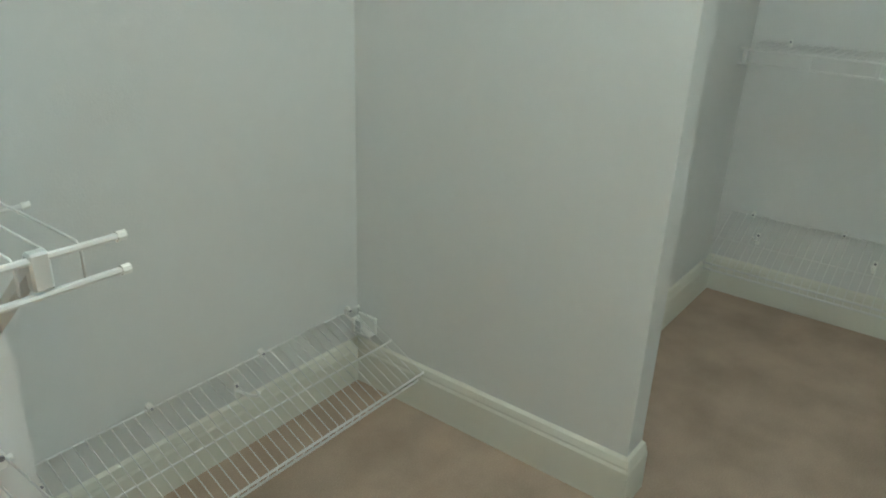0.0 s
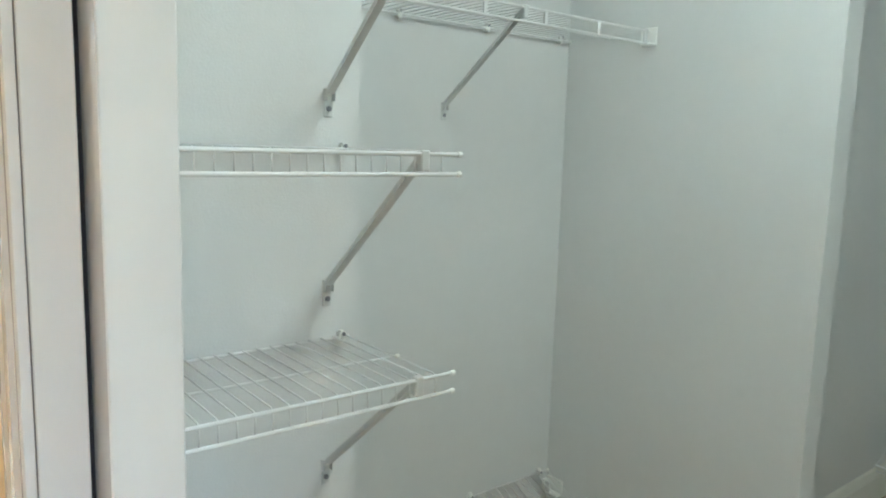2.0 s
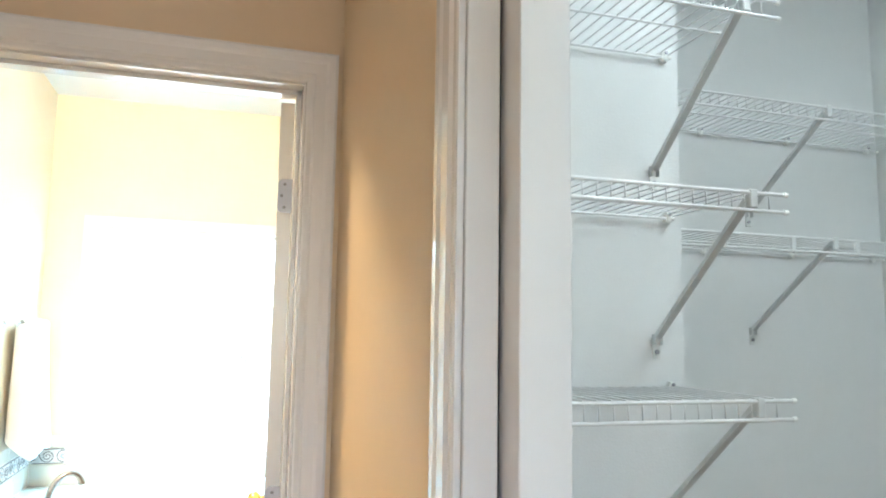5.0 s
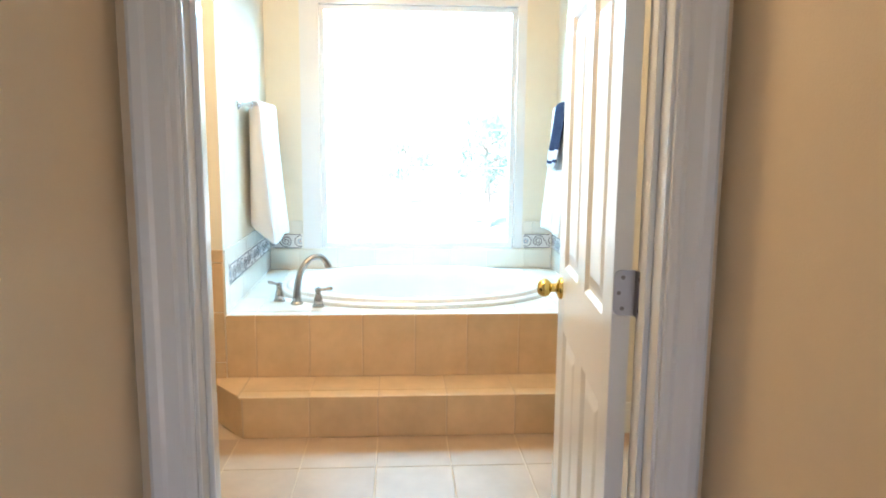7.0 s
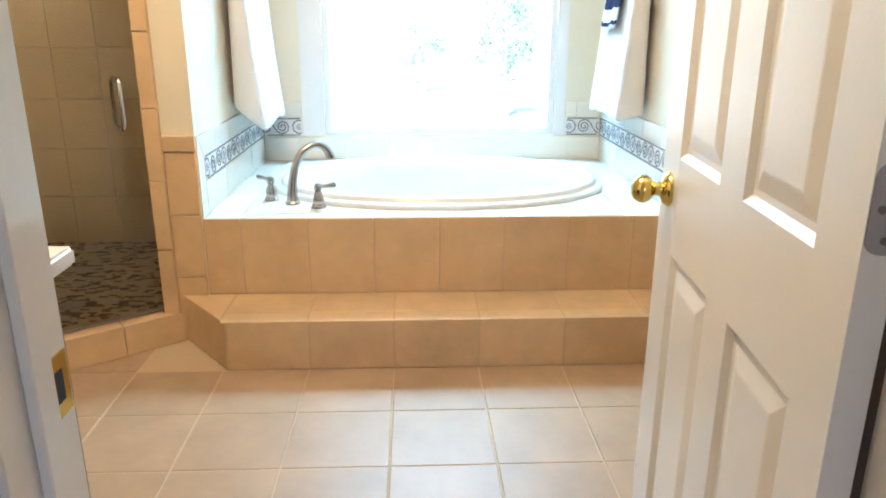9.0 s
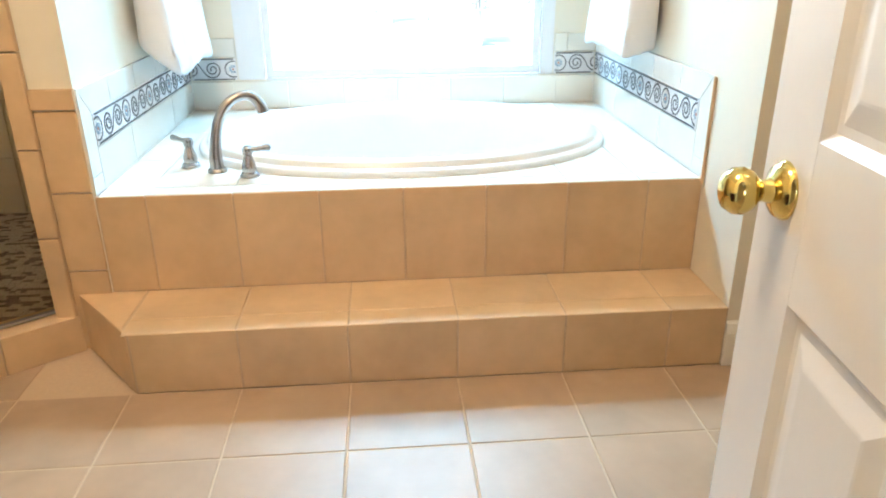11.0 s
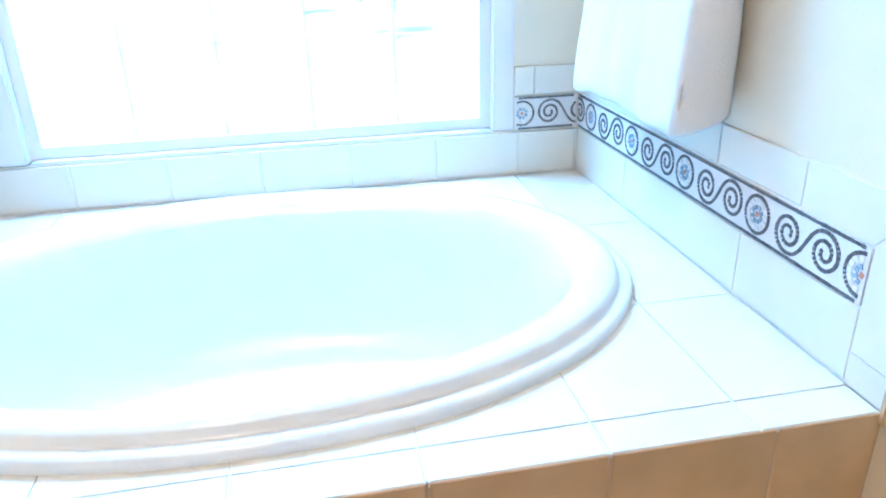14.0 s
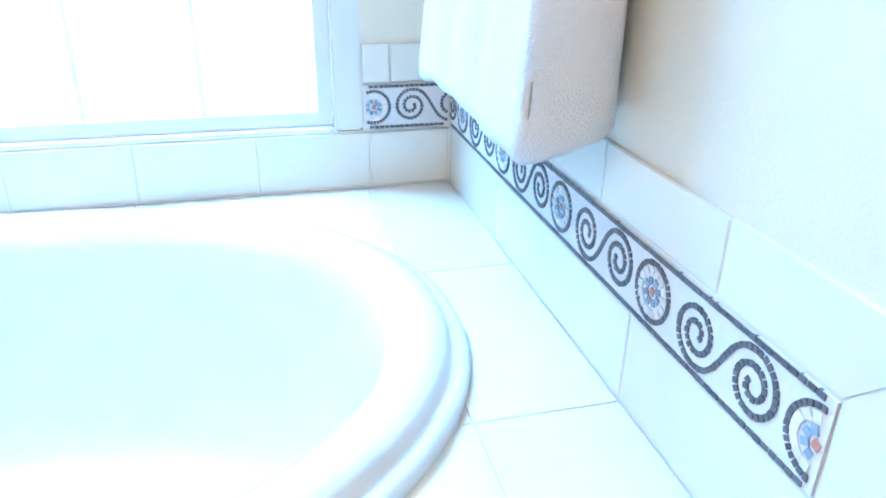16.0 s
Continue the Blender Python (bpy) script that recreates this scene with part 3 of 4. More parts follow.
def spout():
    d = Vector((0.90, 0.43, 0)).normalized()
    pts, rad = [], []
    ctrl = [(0.0, 0.008, 0.0225), (0.0, 0.05, 0.020), (0.006, 0.10, 0.0175), (0.018, 0.15, 0.0162), (0.038, 0.190, 0.0155), (0.066, 0.217, 0.0152), (0.098, 0.229, 0.0152), (0.128, 0.225, 0.0155), (0.149, 0.207, 0.0165), (0.161, 0.186, 0.0185), (0.166, 0.170, 0.0195)]
    for k in range(len(ctrl) - 1):
        for s in range(4):
            f = s / 4
            p0, p1, p2, p3 = ctrl[max(k - 1, 0)], ctrl[k], ctrl[k + 1], ctrl[min(k + 2, len(ctrl) - 1)]
            v = [0.5 * (2 * p1[i] + (p2[i] - p0[i]) * f + (2 * p0[i] - 5 * p1[i] + 4 * p2[i] - p3[i]) * f * f + (3 * p1[i] - p0[i] - 3 * p2[i] + p3[i]) * f ** 3) for i in range(3)]
            pts.append(d * v[0] + Vector((0, 0, v[1])))
            rad.append(v[2])
    bm = bmesh.new()
    tube(bm, pts, rad, 16)
    neck = smooth_by_angle(part("spout", bm, "nickel", faucet), 60)
    bm = bmesh.new()
    lathe(bm, [(0.031, 0.0), (0.031, 0.004), (0.027, 0.010), (0.024, 0.013)], Matrix(), 24)
    smooth_by_angle(part("flange", bm, "nickel", neck))


def handle_set(place, turn):
    bm = bmesh.new()
    lathe(bm, [(0.030, 0.0), (0.030, 0.004), (0.026, 0.008), (0.026, 0.012), (0.021, 0.016), (0.0225, 0.026), (0.021, 0.038), (0.015, 0.056), (0.0125, 0.066), (0.0155, 0.070), (0.0155, 0.074)], Matrix(), 24)
    e = smooth_by_angle(part("handle", bm, "nickel", faucet), 35)
    e.location = Vector(place) - faucet.location
    e.rotation_euler = (0, 0, turn)
    bm = bmesh.new()
    lathe(bm, [(0.0155, 0.075), (0.0165, 0.081), (0.015, 0.090), (0.009, 0.095), (0.004, 0.096)], Matrix(), 20)
    smooth_by_angle(part("cap", bm, "nickel", e), 35)
    bm = bmesh.new()
    tube(bm, [(0.010, 0, 0.085), (0.024, 0, 0.085), (0.040, 0, 0.087), (0.056, 0, 0.089), (0.066, 0, 0.089), (0.071, 0, 0.089)], [0.008, 0.007, 0.0075, 0.010, 0.0095, 0.004], 14)
    smooth_by_angle(part("lever", bm, "nickel", e), 60)
    return e


spout()
handle_set((-0.742, 0.296, DECK), radians(150))
handle_set((-0.534, 0.166, DECK), radians(0))

# ---- bathroom: window ----
win = thing("window", "large white-framed fixed window over the tub with muntin grid", "window", kind="structure", place=(0, 0, 0))
GX0, GX1, GZ0, GZ1 = -0.618, 0.590, 0.618, 2.10
for nm, b in (("frame", (WX0, GX0, AB - 0.004, AB + 0.09, WZ0 + 0.002, WZ1)), ("frame", (GX1, WX1, AB - 0.004, AB + 0.09, WZ0 + 0.002, WZ1)),
              ("frame", (GX0, GX1, AB - 0.004, AB + 0.09, GZ1, WZ1)), ("sill", (GX0, GX1, AB - 0.002, AB + 0.10, WZ0 - 0.004, GZ0))):
    bm = bmesh.new()
    box(bm, *b)
    bevel(bm, 0.004, 2)
    part(nm, bm, "trim_paint", win)
for nm, b in (("sash", (GX0, GX0 + 0.03, AB + 0.03, AB + 0.07, GZ0, GZ1)), ("sash", (GX1 - 0.03, GX1, AB + 0.03, AB + 0.07, GZ0, GZ1)),
              ("sash", (GX0 + 0.03, GX1 - 0.03, AB + 0.03, AB + 0.07, GZ1 - 0.03, GZ1)), ("sash", (GX0 + 0.03, GX1 - 0.03, AB + 0.03, AB + 0.07, GZ0, GZ0 + 0.03))):
    bm = bmesh.new()
    box(bm, *b)
    part(nm, bm, "trim_paint", win)
px = [GX0 + 0.03 + (GX1 - GX0 - 0.06) * i / 5 for i in range(6)]
pz = [GZ0 + 0.03 + (GZ1 - GZ0 - 0.06) * i / 6 for i in range(7)]
for x in px[1:-1]:
    bm = bmesh.new()
    box(bm, x - 0.004, x + 0.004, AB + 0.045, AB + 0.055, GZ0 + 0.03, GZ1 - 0.03)
    part("muntin", bm, "vinyl", win)
for z in pz[1:-1]:
    bm = bmesh.new()
    box(bm, GX0 + 0.03, GX1 - 0.03, AB + 0.046, AB + 0.054, z - 0.004, z + 0.004)
    part("muntin", bm, "vinyl", win)
pane_bm = bmesh.new()
box(pane_bm, 0.004, px[1] - px[0] - 0.004, AB + 0.0475, AB + 0.0525, 0.004, pz[1] - pz[0] - 0.004)
pane_mesh = done(pane_bm, "pane")
pane_mesh.materials.append(M["glass"])
for x in px[:-1]:
    for z in pz[:-1]:
        p = new("pane", pane_mesh)
        p.parent = win
        p.location = (x, 0, z)
        p.visible_shadow = False

# ---- bathroom: towels ----
def towel_bar(name, wall_x, out, y0, y1, z):
    e = thing(name, "chrome towel bar with round posts on the alcove wall", "towel bar", "towel bars", place=(wall_x, y0, z))
    for y in (0.0, y1 - y0):
        bm = bmesh.new()
        m = Matrix.Translation((0, y, 0)) @ Euler((0, radians(90 * out), 0)).to_matrix().to_4x4()
        lathe(bm, [(0.026, 0.0), (0.026, 0.004), (0.018, 0.010), (0.009, 0.016), (0.008, 0.045), (0.013, 0.054), (0.013, 0.070), (0.007, 0.075)], m, 20)
        smooth_by_angle(part("post", bm, "chrome", e), 35)
    bm = bmesh.new()
    rod(bm, (out * 0.062, 0, 0), (out * 0.062, y1 - y0, 0), 0.007, 12)
    smooth_by_angle(part("bar", bm, "chrome", e))
    return e


def towel(name, label, mat, x, y0, y1, z, front, back, out, thick=0.012, flare=0.03, seed=0, r=0.012, wave=0.008, taper=0.0, bands=()):
    """A towel folded over a bar: front falls on the room side."""
    rnd = random.Random(seed)
    ph = [rnd.uniform(0, 6.28) for _ in range(6)]
    bm = bmesh.new()
    nu, path = 22, []
    for k in range(15):
        f = k / 14
        path.append((-(r + thick * 0.6) - 0.010 * (1 - f), -back * (1 - f), 1 - f))
    for k in range(1, 8):
        a = math.pi - math.pi * k / 8
        path.append(((r + thick * 0.6) * math.cos(a), (r + thick * 0.6) * math.sin(a), 0))
    for k in range(19):
        f = k / 18
        path.append(((r + thick * 0.6) + flare * f ** 1.3, -front * f, f))
    grid = []
    for i in range(nu + 1):
        u = i / nu
        row = []
        for o, dz, drop in path:
            w = wave * drop * (math.sin(u * 9 + ph[0]) + 0.6 * math.sin(u * 17 + ph[1] + drop * 2))
            side = 1 if o > 0 else -1
            yy = y0 + (y1 - y0) * u + drop * (0.012 * math.sin(ph[2] + u * 3) + taper * (u - 0.5)) + 0.003 * math.sin(40 * dz + ph[3])
            zz = z + dz + drop * (0.008 * math.sin(u * 6 + ph[4]) + 0.004 * math.sin(u * 19 + ph[5]))
            row.append(bm.verts.new((x + out * (o + (abs(w) if side > 0 else -0.3 * abs(w))), yy, zz)))
        grid.append(row)
    for a, b in zip(grid, grid[1:]):
        for j in range(len(path) - 1):
            f = bm.faces.new((a[j], a[j + 1], b[j + 1], b[j]))
            if j >= 22 and any(p <= (j - 22) / 18 < q for p, q in bands):
                f.material_index = 1
    # the folded side edge between the two layers
    for k in range(14):
        row = grid[0]
        a, b = 22 + round((1 - (k + 1) / 14) * 18), 22 + round((1 - k / 14) * 18)
        if b > a and mat == "towel":
            bm.faces.new((row[k], row[k + 1], row[a], row[b]))
    ob = part(name, bm, mat, smooth=True)
    if bands:
        ob.data.materials.append(M["navy_stripe"])
    mod = ob.modifiers.new("thickness", 'SOLIDIFY')
    mod.thickness, mod.offset = thick, 0
    sub = ob.modifiers.new("round", 'SUBSURF')
    sub.levels = sub.render_levels = 1
    return tagged(ob, label=label, category="towel")


towel_bar("towel_bar", AL, 1, 0.43, 1.10, 1.465)
towel_bar("towel_bar", AR, -1, 0.33, 0.98, 1.465)
towel("bath_towel", "white folded bath towel hanging over a chrome bar", "towel", AL + 0.062, 0.52, 1.06, 1.465, 0.725, 0.63, 1, thick=0.016, flare=0.055, seed=3)
towel("bath_towel", "white bath towel hanging behind a navy hand towel", "towel", AR - 0.062, 0.44, 0.91, 1.465, 0.675, 0.645, -1, thick=0.016, flare=0.05, seed=5)
towel("hand_towel", "navy hand towel with grey striped border", "navy", AR - 0.062, 0.54, 0.80, 1.476, 0.32, 0.25, -1, thick=0.008, flare=0.04, seed=8, r=0.030, wave=0.005, bands=((0.72, 0.86), (0.93, 1.1)))

# ---- bathroom: vanities ----
def vanity(label, x0, x1, back):
    y0, y1 = back, -1.50
    e = thing("vanity_cabinet", label, "vanity", place=(x0, y0, 0))
    w, d = x1 - x0, y1 - y0
    bm = bmesh.new()
    box(bm, 0, w, 0, d, 0.09, 0.800)
    bevel(bm, 0.003, 1)
    part("body", bm, "dark_wood", e)
    bm = bmesh.new()
    box(bm, 0.02, w - 0.02, 0, d - 0.06, 0.0, 0.09)
    part("toe_kick", bm, "dark_wood", e)
    n = 3
    for i in range(n):
        bm = bmesh.new()
        box(bm, 0.01 + i * w / n, (i + 1) * w / n - 0.01, d, d + 0.018, 0.11, 0.78)
        bevel(bm, 0.004, 1)
        dr = part("door", bm, "dark_wood", e)
        bm = bmesh.new()
        lathe(bm, [(0.006, 0.0), (0.006, 0.012), (0.014, 0.018), (0.012, 0.026), (0.004, 0.028)], Matrix.Translation((w / n * (i + 0.85), d + 0.018, 0.66)) @ Euler((radians(-90), 0, 0)).to_matrix().to_4x4(), 14)
        smooth_by_angle(part("handle", bm, "nickel", dr))
    return e


vanity("dark stained wood vanity cabinet beside the bathroom door", 0.545, 2.2, -1.948)
vanity("dark stained wood vanity cabinet on the knob side of the door", -2.1, -0.745, DN + 0.002)
for x0, x1, back in ((0.525, 2.25, -1.948), (-2.15, -0.718, DN + 0.002)):
    bm = bmesh.new()
    box(bm, x0, x1, back, -1.475, 0.802, 0.834)
    bevel(bm, 0.006, 3)
    tagged(part("worktop", bm, "counter"), label="cream solid-surface vanity countertop", category="countertop")

# ---- bathroom: shower ----
P0, P1 = Vector((-1.085, 0.035, 0)), Vector((-1.86, -0.545, 0))
sd = (P1 - P0).normalized()
sn = Vector((-sd.y, sd.x, 0))        # into the room or back
if sn.y > 0:
    sn = -sn
curb = thing("shower_curb", "tan tiled shower curb set at an angle", "shower curb", kind="structure")
bm = bmesh.new()
L = (P1 - P0).length
prism(bm, [tuple((P0 + sn * 0.052)[:2]), tuple((P0 - sn * 0.06)[:2]), tuple((P1 - sn * 0.06)[:2]), tuple((P1 + sn * 0.052)[:2])], -0.005, 0.112)
part("curb_core", bm, "grout", curb)
tile_run(curb, P0 + sn * 0.052, sd, (0, 0, 1), L, 0.114, [0.27, 0.53, 0.80], "tile") if sn.cross(sd).z > 0 else tile_run(curb, P1 + sn * 0.052 , -sd, (0, 0, 1), L, 0.114, [L - 0.80, L - 0.53, L - 0.22], "tile")
mt = facing(P1 + sn * 0.060 + Vector((0, 0, 0.112)), -sd, -sn)
for a, b in ((0.0, L - 0.53), (L - 0.53, L - 0.22), (L - 0.22, L)):
    tile(curb, mt @ Matrix.Translation((a + 0.002, 0, 0)), b - a - 0.004, 0.118, "tile")
glassd = thing("shower_door", "frameless tinted glass shower door with steel pull", "shower door", place=(0, 0, 0))
bm = bmesh.new()
mg = facing(P0 + sd * 0.01 + Vector((0, 0, 0.128)), sd, (0, 0, 1))
box(bm, 0, L - 0.02, 0, 1.85, -0.005, 0.005, mg)
pane = part("glass_panel", bm, "shower_glass", glassd)
for s in (-1, 1):
    bm = bmesh.new()
    a = mg @ Vector((0.115, 0.70, 0.005 * s))
    b = mg @ Vector((0.115, 0.87, 0.005 * s))
    o = (mg.to_3x3() @ Vector((0, 0, 1))) * s * 0.045
    up = Vector((0, 0, 0.022))
    tube(bm, [a, a + o * 0.6, a + o * 0.92 + up * 0.25, a + o + up, b + o - up, b + o * 0.92 - up * 0.25, b + o * 0.6, b], [0.008] * 8, 12)
    smooth_by_angle(part("pull_handle", bm, "chrome", glassd, "brushed steel pull handle"), 60)
bm = bmesh.new()
for z in (0.002, 1.85):
    box(bm, 0, L - 0.02, z - 0.004, z + 0.004, -0.008, 0.008, mg)
part("edge_seal", bm, "steel", glassd)
shower = thing("shower_floor", "pebble-flecked mosaic shower floor", "shower floor", kind="structure")
bm = bmesh.new()
prism(bm, [(-1.062, 0.06), (-1.062, AB), (-2.199, AB), (-2.199, -0.74)], -0.004, 0.040)
part("mortar_bed", bm, "grout", shower)
rnd = random.Random(11)
chips = {"pebble": bmesh.new(), "pebble_dark": bmesh.new()}
y = -0.62
while y < AB - 0.02:
    x = -2.17 + rnd.uniform(0, 0.02)
    while x < -1.09:
        ww = rnd.choice((0.016, 0.034, 0.034))
        if (Vector((x + ww / 2, y, 0)) - P0).dot(sn) < -0.065 and x + ww < -1.075:
            z1 = 0.0445 + rnd.uniform(0, 0.001)
            box(chips["pebble_dark" if rnd.random() < 0.30 else "pebble"], x, x + ww, y, y + 0.0155, 0.038, z1)
        x += ww + 0.0025
    y += 0.018
for mat, bm in chips.items():
    tagged(part("mosaic_chips", bm, mat, shower), kind="stuff")
bm = bmesh.new()
lathe(bm, [(0.052, 0.0), (0.052, 0.004), (0.046, 0.006), (0.01, 0.005)], Matrix.Translation((-1.60, 0.26, 0.043)), 28)
dr = thing("shower_drain", "round steel shower drain in the mosaic floor", "drain", place=(0, 0, 0))
smooth_by_angle(part("grate", bm, "steel", dr))

# ---- closet: wire shelving ----
def wire_mesh(name, depth, lip, lift=0.0):
    """One cross wire: along -y for depth, then down the lip."""
    bm = bmesh.new()
    pts = [(0, 0, 0), (0, -depth + 0.006, 0), (0, -depth, -0.004), (0, -depth, -lip)] if lip else [(0, 0, 0), (0, -depth, 0)]
    tube(bm, pts, [0.0013] * len(pts), 5)
    me = done(bm, name, True)
    me.materials.append(M["wire"])
    return me


def wire_shelf(label, x0, x1, y_back, depth, z, lip, step, group, tilt=0.0, posts=False, turn=0.0, origin=None, short=0.0):
    e = thing("wire_shelf", label, "wire shelf", group, place=origin or (x0, y_back, z))
    e.rotation_euler = (radians(tilt), 0, radians(turn))
    w = x1 - x0
    rods = [(0.0, 0.0, 0.0030), (-depth * 0.52, -0.0035, 0.0026), (-depth, 0.0, 0.0034), (-depth, -lip, 0.0034)]
    for yy, zz, rr in rods:
        bm = bmesh.new()
        xe = w - short if yy == 0.0 else w - short * 0.5 if yy > -depth else w
        rod(bm, (0, yy, zz), (xe, yy, zz), rr, 8)
        smooth_by_angle(part("long_rod", bm, "wire", e))
        bm = bmesh.new()
        rod(bm, (xe - 0.004, yy, zz), (xe + 0.004, yy, zz), rr + 0.0012, 8)
        part("end_cap", bm, "plastic", e)
    me = wire_mesh("cross_wire", depth, 0 if posts else lip)
    n = int(w / step)
    for i in range(n + 1):
        o = new("cross_wire", me)
        o.parent = e
        o.location = (min(w - 0.004, 0.004 + i * (w - short - 0.008) / n), 0, 0.0038)
    if posts:
        k = max(3, int(w / 0.19))
        for i in range(k + 1):
            bm = bmesh.new()
            xx = 0.02 + i * (w - 0.04) / k
            box(bm, xx - 0.006, xx + 0.006, -depth - 0.003, -depth + 0.003, -lip, 0.0)
            bevel(bm, 0.001, 1)
            part("rod_post", bm, "wire", e)
    k = max(2, int(w / 0.23))
    for i in range(k):
        xx = 0.08 + i * (w - 0.12) / max(1, k - 1) if k > 1 else w / 2
        bm = bmesh.new()
        box(bm, xx - 0.007, xx + 0.007, -0.006, 0.012, -0.010, 0.013)
        bevel(bm, 0.003, 2)
        clip = part("wall_clip", bm, "plastic", e)
        bm = bmesh.new()
        rod(bm, (xx, -0.0055, 0.008), (xx, -0.0085, 0.008), 0.0038, 10)
        part("screw", bm, "steel", clip)
    return e


def brace(x, y_wall, y_front, z_shelf, drop, group):
    e = thing("shelf_brace", "grey steel diagonal brace under a wire shelf", "shelf bracket", group, place=closet(x, y_wall, z_shelf - drop))
    a, b = Vector((0, -0.012, 0.02)), Vector((0, y_front - y_wall + 0.004, drop - 0.008))
    d = (b - a)
    m = facing(a, d, (1, 0, 0))
    bm = bmesh.new()
    box(bm, -0.004, d.length, -0.0065, 0.0065, -0.0014, 0.0014, m)
    for s in (-1, 1):
        box(bm, -0.004, d.length, s * 0.0065 - 0.001, s * 0.0065 + 0.001, -0.0014, 0.007, m)
    part("strut", bm, "brace", e)
    bm = bmesh.new()
    box(bm, -0.009, 0.009, -0.003, 0.0, -0.024, 0.022)
    box(bm, -0.009, -0.007, -0.014, 0.0, 0.004, 0.026)
    box(bm, 0.007, 0.009, -0.014, 0.0, 0.004, 0.026)
    bevel(bm, 0.0008, 1)
    foot = part("foot_plate", bm, "brace", e)
    bm = bmesh.new()
    rod(bm, (0, -0.003, -0.010), (0, -0.0065, -0.010), 0.005, 10)
    part("screw", bm, "steel", foot)
    bm = bmesh.new()
    box(bm, -0.008, 0.008, b.y - 0.008, b.y + 0.004, b.z - 0.018, b.z + 0.014)
    bevel(bm, 0.002, 1)
    part("hook", bm, "brace", e)
    return e


SG, LG, FG = "short wire shelves", "long wire shelves", "far wire shelves"
for z in (0.628, 0.985, 1.336, 1.684, 2.033):
    wire_shelf("white vinyl-coated short wire shelf on the closet wall", -0.468, 0.0, 0, 0.284, z, 0.0305, 0.0265, SG, short=0.030, origin=closet(-0.468, -0.012, z))
    brace(-0.067, 0, -0.012 - 0.284, z, 0.265, SG)
for z, post in ((2.041, False), (1.693, True)):
    wire_shelf("white wire shelf with hanging rod rail spanning the recess" if post else "white wire shelf spanning the closet recess",
               0.012, EAST - 0.010, 0, 0.305, z, 0.034, 0.0265, LG, posts=post, origin=closet(0.012, REC - 0.012, z))
    brace(0.569, REC, REC - 0.317, z, 0.246, LG)
wire_shelf("white slanted wire shoe shelf above the baseboard", 0.012, EAST - 0.010, 0, 0.275, 0.245, 0.031, 0.0265, LG, tilt=26, origin=closet(0.012, REC - 0.012, 0.245))


def shoe_support(place, turn):
    e = thing("shelf_support", "small white plastic hook holding the slanted wire shelf", "shelf bracket", LG, place=place)
    e.rotation_euler = (0, 0, radians(turn))
    bm = bmesh.new()
    box(bm, -0.007, 0.007, -0.004, 0.0, -0.022, 0.022)
    tube(bm, [(0, -0.002, 0.0), (0, -0.03, 0.004), (0, -0.06, 0.010), (0, -0.085, 0.020), (0, -0.092, 0.034)], [0.0045, 0.0045, 0.004, 0.004, 0.0045], 8)
    smooth_by_angle(part("hook", bm, "plastic", e), 50)
    bm = bmesh.new()
    rod(bm, (0, -0.004, 0.014), (0, -0.0065, 0.014), 0.0045, 10)
    part("screw", bm, "steel", e)
    return e


for x in (0.16, 0.64):
    shoe_support(closet(x, REC, 0.170), 0)
for y in (-0.16, -0.55, -0.94):
    shoe_support(closet(FAR, SIDE2 + y, 0.246), -90)


def end_bracket(place, turn=0.0):
    e = thing("end_bracket", "white plastic shelf end bracket with grey clip", "shelf bracket", LG, place=place)
    e.rotation_euler = (0, 0, radians(turn))
    bm = bmesh.new()
    box(bm, -0.022, 0.0, -0.022, 0.022, -0.040, -0.034)
    box(bm, -0.006, 0.0, -0.022, 0.022, -0.040, 0.012)
    box(bm, -0.022, 0.0, 0.016, 0.022, -0.040, 0.004)
    bevel(bm, 0.002, 1)
    part("cup", bm, "plastic", e)
    bm = bmesh.new()
    box(bm, -0.026, -0.023, -0.004, 0.008, -0.030, 0.006)
    part("clip", bm, "brace", e)
    return e


for z in (2.041, 1.693):
    end_bracket(closet(EAST, REC - 0.317, z))
end_bracket(closet(EAST, REC - 0.045, 0.215)).scale = (1.6, 1.6, 1.0)
# far shelves along the closet's end wall
wire_shelf("white wire shelf with rod rail on the closet end wall", 0.0, 1.35, 0.0, 0.30, 0.0, 0.042, 0.0265, FG, posts=True, turn=-90, origin=closet(FAR - 0.012, SIDE2 - 0.050, 0.952))
wire_shelf("white slanted wire shoe shelf on the closet end wall", 0.0, 1.35, 0.0, 0.285, 0.0, 0.031, 0.0265, FG, tilt=27, turn=-90, origin=closet(FAR - 0.012, SIDE2 - 0.050, 0.335))

# ---- lamps as fixtures ----
# base of an added ceiling lamp, unseen in bathroom and hall
def added_lamp_base(place, label):
    e = thing("ceiling_light", label, "ceiling light", place=place)
    bm = bmesh.new()
    lathe(bm, [(0.15, 0.0), (0.15, -0.02), (0.14, -0.03)], Matrix(), 32)
    smooth_by_angle(part("base", bm, "trim_paint", e))
    return e


tube_light = thing("ceiling_light", "white closet ceiling light with one long tube", "ceiling light", place=(1.38, -3.58, CLOSET_H))
bm = bmesh.new()
box(bm, -0.055, 0.055, -0.62, 0.62, -0.034, -0.001)
bevel(bm, 0.006, 2)
part("base", bm, "trim_paint", tube_light)
bm = bmesh.new()
rod(bm, (0, -0.58, -0.046), (0, 0.58, -0.046), 0.012, 16)
smooth_by_angle(part("tube", bm, "tube_glow", tube_light, "lit fluorescent tube"))
# bases added over the two lamps above; neither fixture is seen
added_lamp_base((-0.50, -1.20, BATH_H - 0.001), "white round base of an added bathroom ceiling light")
added_lamp_base((-0.12, -2.85, HALL_H - 0.001), "white round base of an added hall ceiling light")

# ---- outdoors ----
bm = bmesh.new()
box(bm, -150, 150, AB + 0.14, 300, -3.3, -3.2)
